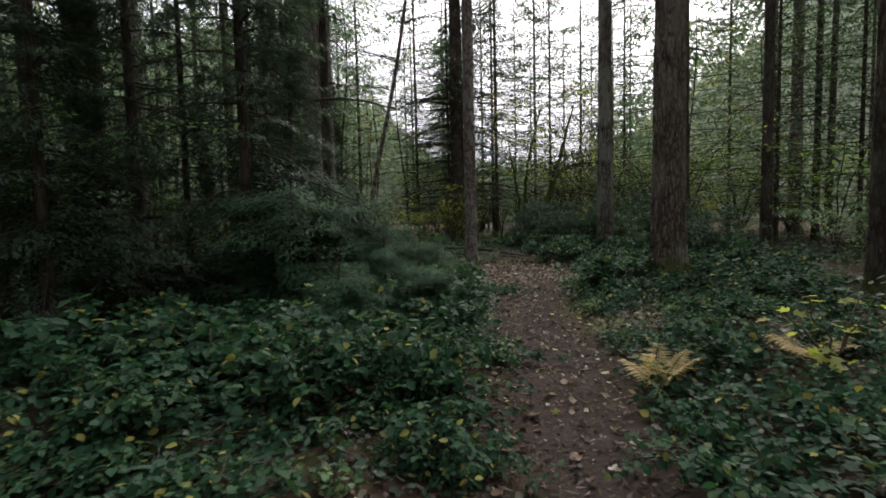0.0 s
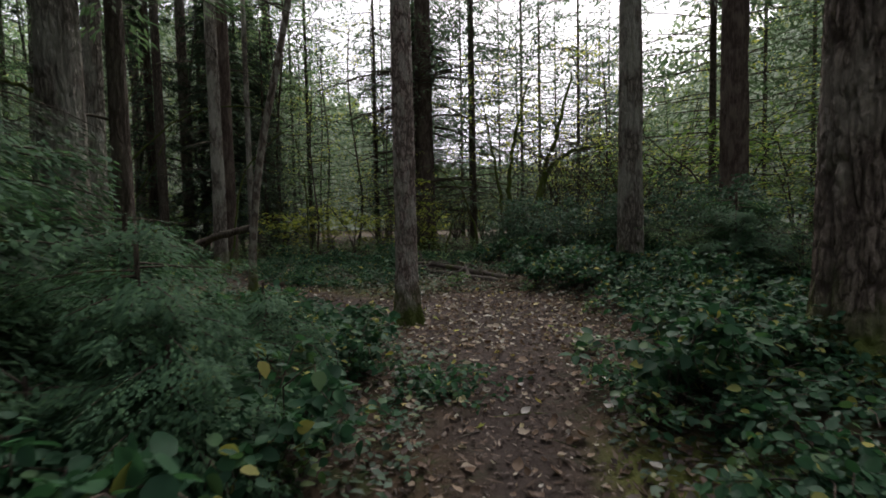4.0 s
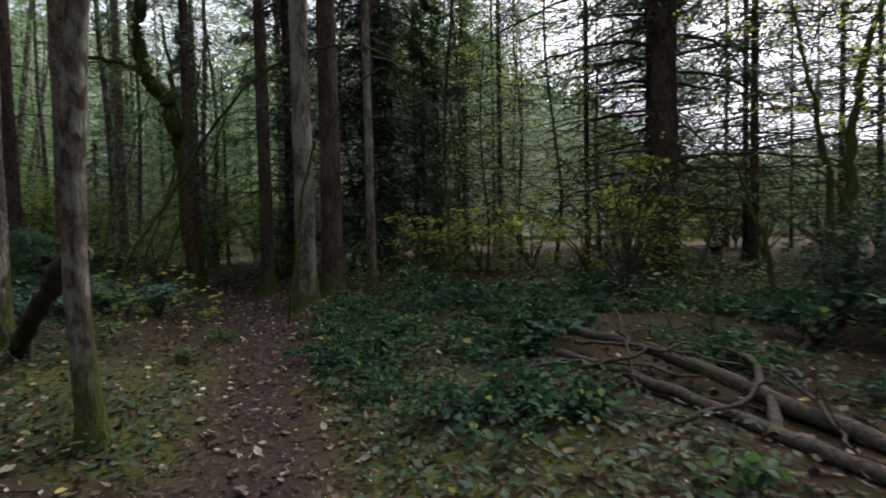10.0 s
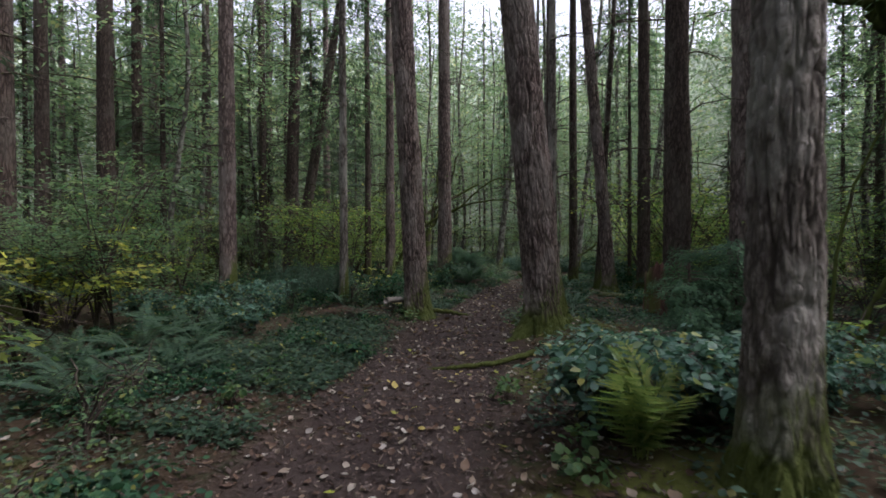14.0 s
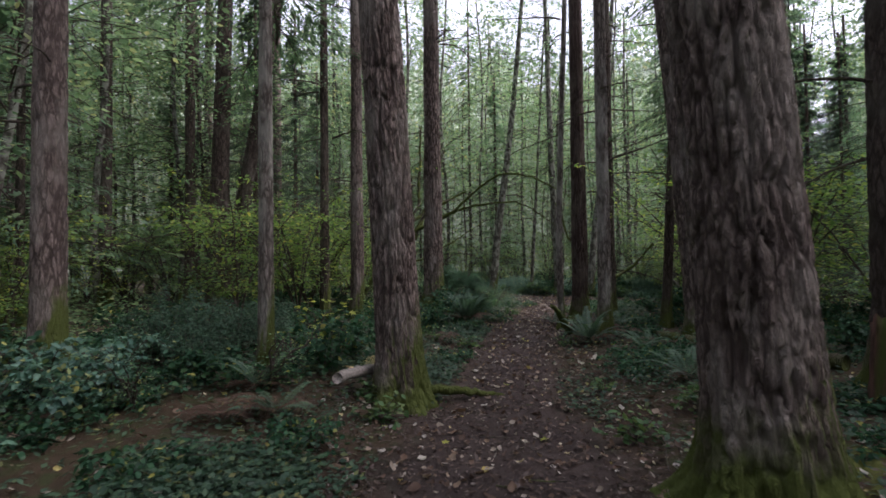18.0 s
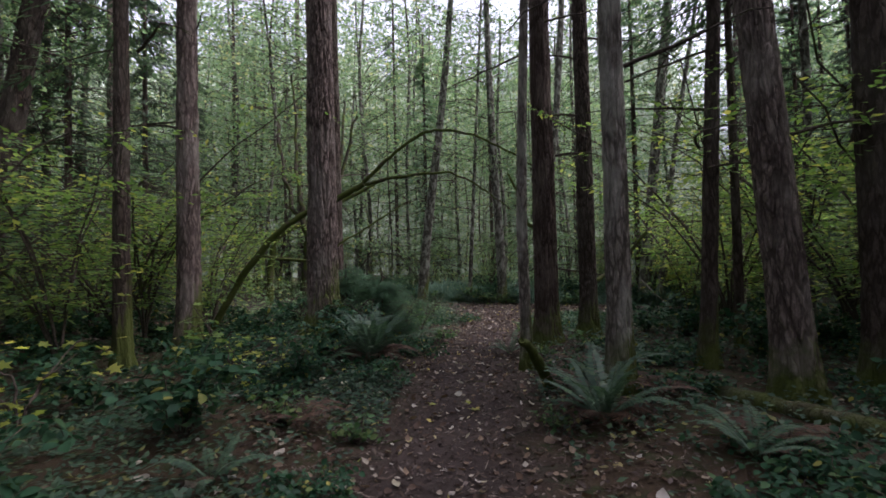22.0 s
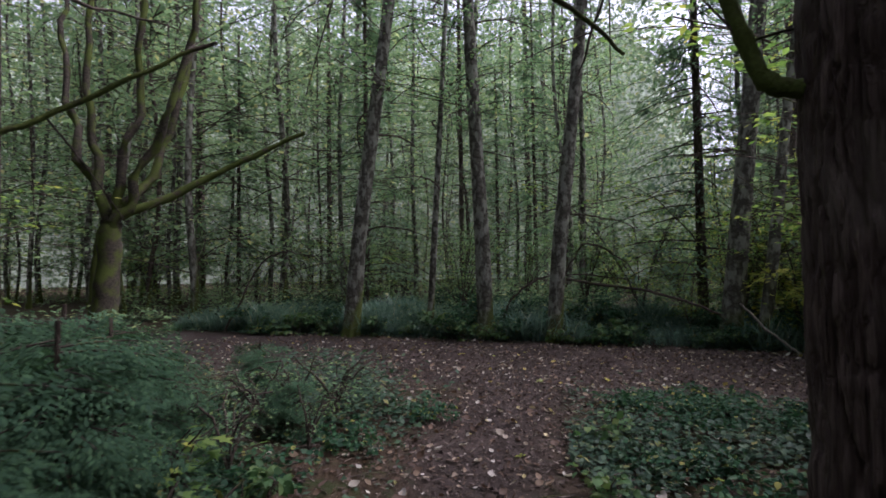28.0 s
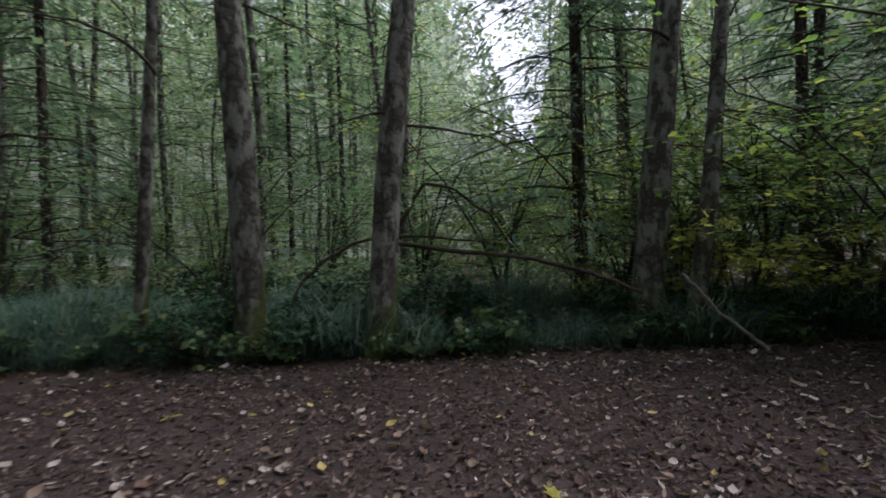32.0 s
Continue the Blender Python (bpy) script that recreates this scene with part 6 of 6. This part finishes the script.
ground_cover(14000, (-54, -34), (-6, 36), 3, 40, "waist-high tangle of dull green undergrowth in the wood", 1.3, (0.1, 0.2))
ground_cover(16000, (-36, -14), (-10, 6.5), 0.8, 30, "knee-high tangle of dull green undergrowth", 0.8, (0.07, 0.15))


def far_wood(count):
    """Leaf clumps that close the view all round, coloured pale to look hazy."""
    a = lit_rng.uniform(0, 6.28, count)
    ring = 56 + 15 * lit_rng.random(count)
    low = np.clip(np.abs(a - 1.31) / 0.55, 0.30, 1)
    low = low * (1 - 0.66 * np.exp(-(((a - 2.44 + 0.02 * (ring - 62) / 8) / 0.065) ** 2)))
    top = 23.0 + 13.0 * value_noise(a * 14 + 3, ring * 0 + 4.5, 256, 41) + 3.5 * value_noise(a * 60, ring * 0 + 7.5, 512, 42)
    p = np.stack([-12 + ring * np.cos(a), 12 + ring * np.sin(a), top * low * lit_rng.random(count) ** 0.8], 1)
    way = lit_rng.normal(0, 1, (count, 3))
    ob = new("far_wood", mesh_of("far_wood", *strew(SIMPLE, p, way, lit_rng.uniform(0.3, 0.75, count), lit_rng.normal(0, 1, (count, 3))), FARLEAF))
    tagged(ob, "green far wood of mixed trees, haze painted into the leaf colour", "far wood", kind="stuff")


far_wood(200000)


def far_ridge():
    """The wood's mass behind the far leaves, haze painted on, with a ragged top."""
    n = 1400
    a = np.arange(n) / n * 2 * np.pi
    low = np.clip(np.abs(a - 1.31) / 0.55, 0.30, 1)
    low = low * (1 - 0.66 * np.exp(-(((a - 2.44) / 0.065) ** 2)))
    top = 23.0 + 13.0 * value_noise(a * 14 + 3, a * 0 + 4.5, 256, 41) + 3.5 * value_noise(a * 60, a * 0 + 7.5, 512, 42)
    top = 0.95 * top * low + 2.2 * lit_rng.random(n) - 1.0
    rows = [np.stack([-12 + r * np.cos(a), 12 + r * np.sin(a), h], 1) for r, h in ((71.0, 0 * a - 1), (71.5, top * 0.6), (73.0, top), (75.0, top * 0.5), (75.5, 0 * a - 1))]
    k = np.arange(n)
    q = [np.stack([i * n + k, i * n + (k + 1) % n, (i + 1) * n + (k + 1) % n, (i + 1) * n + k], 1) for i in range(4)]
    tagged(new("backdrop", mesh_of("backdrop", np.concatenate(rows), [np.concatenate(q)], FARWOOD)), "green mass of the distant wood with painted, faintly glowing haze", "backdrop", kind="structure")


far_ridge()


def grass(count):
    """Tall grass along the far side of the broad path."""
    p = on_ground(count, (-34.5, -24.5), (8, 24), lambda x, y, g: (g > 0.12) & (g < 2.3) & (1.53 * (x + 27.4) - (y - 16.9) < -0.5))
    a = lit_rng.uniform(0, 6.28, count)
    lay = lit_rng.uniform(0.1, 1.1, count)
    way = np.stack([lay * np.cos(a), lay * np.sin(a), np.ones(count)], 1)
    ob = new("tall_grass", mesh_of("tall_grass", *strew(BLADE, p, way, lit_rng.uniform(0.25, 0.7, count) * (0.25 + 1.2 * value_noise(p[:, 0] * 1.3 + 60, p[:, 1] * 1.3 + 60, 256, 15)), np.stack([-np.cos(a), -np.sin(a), 0.4 + 0 * a], 1)), GRASS))
    tagged(ob, "tall dark green grass along the broad path", "grass", kind="stuff")


grass(36000)
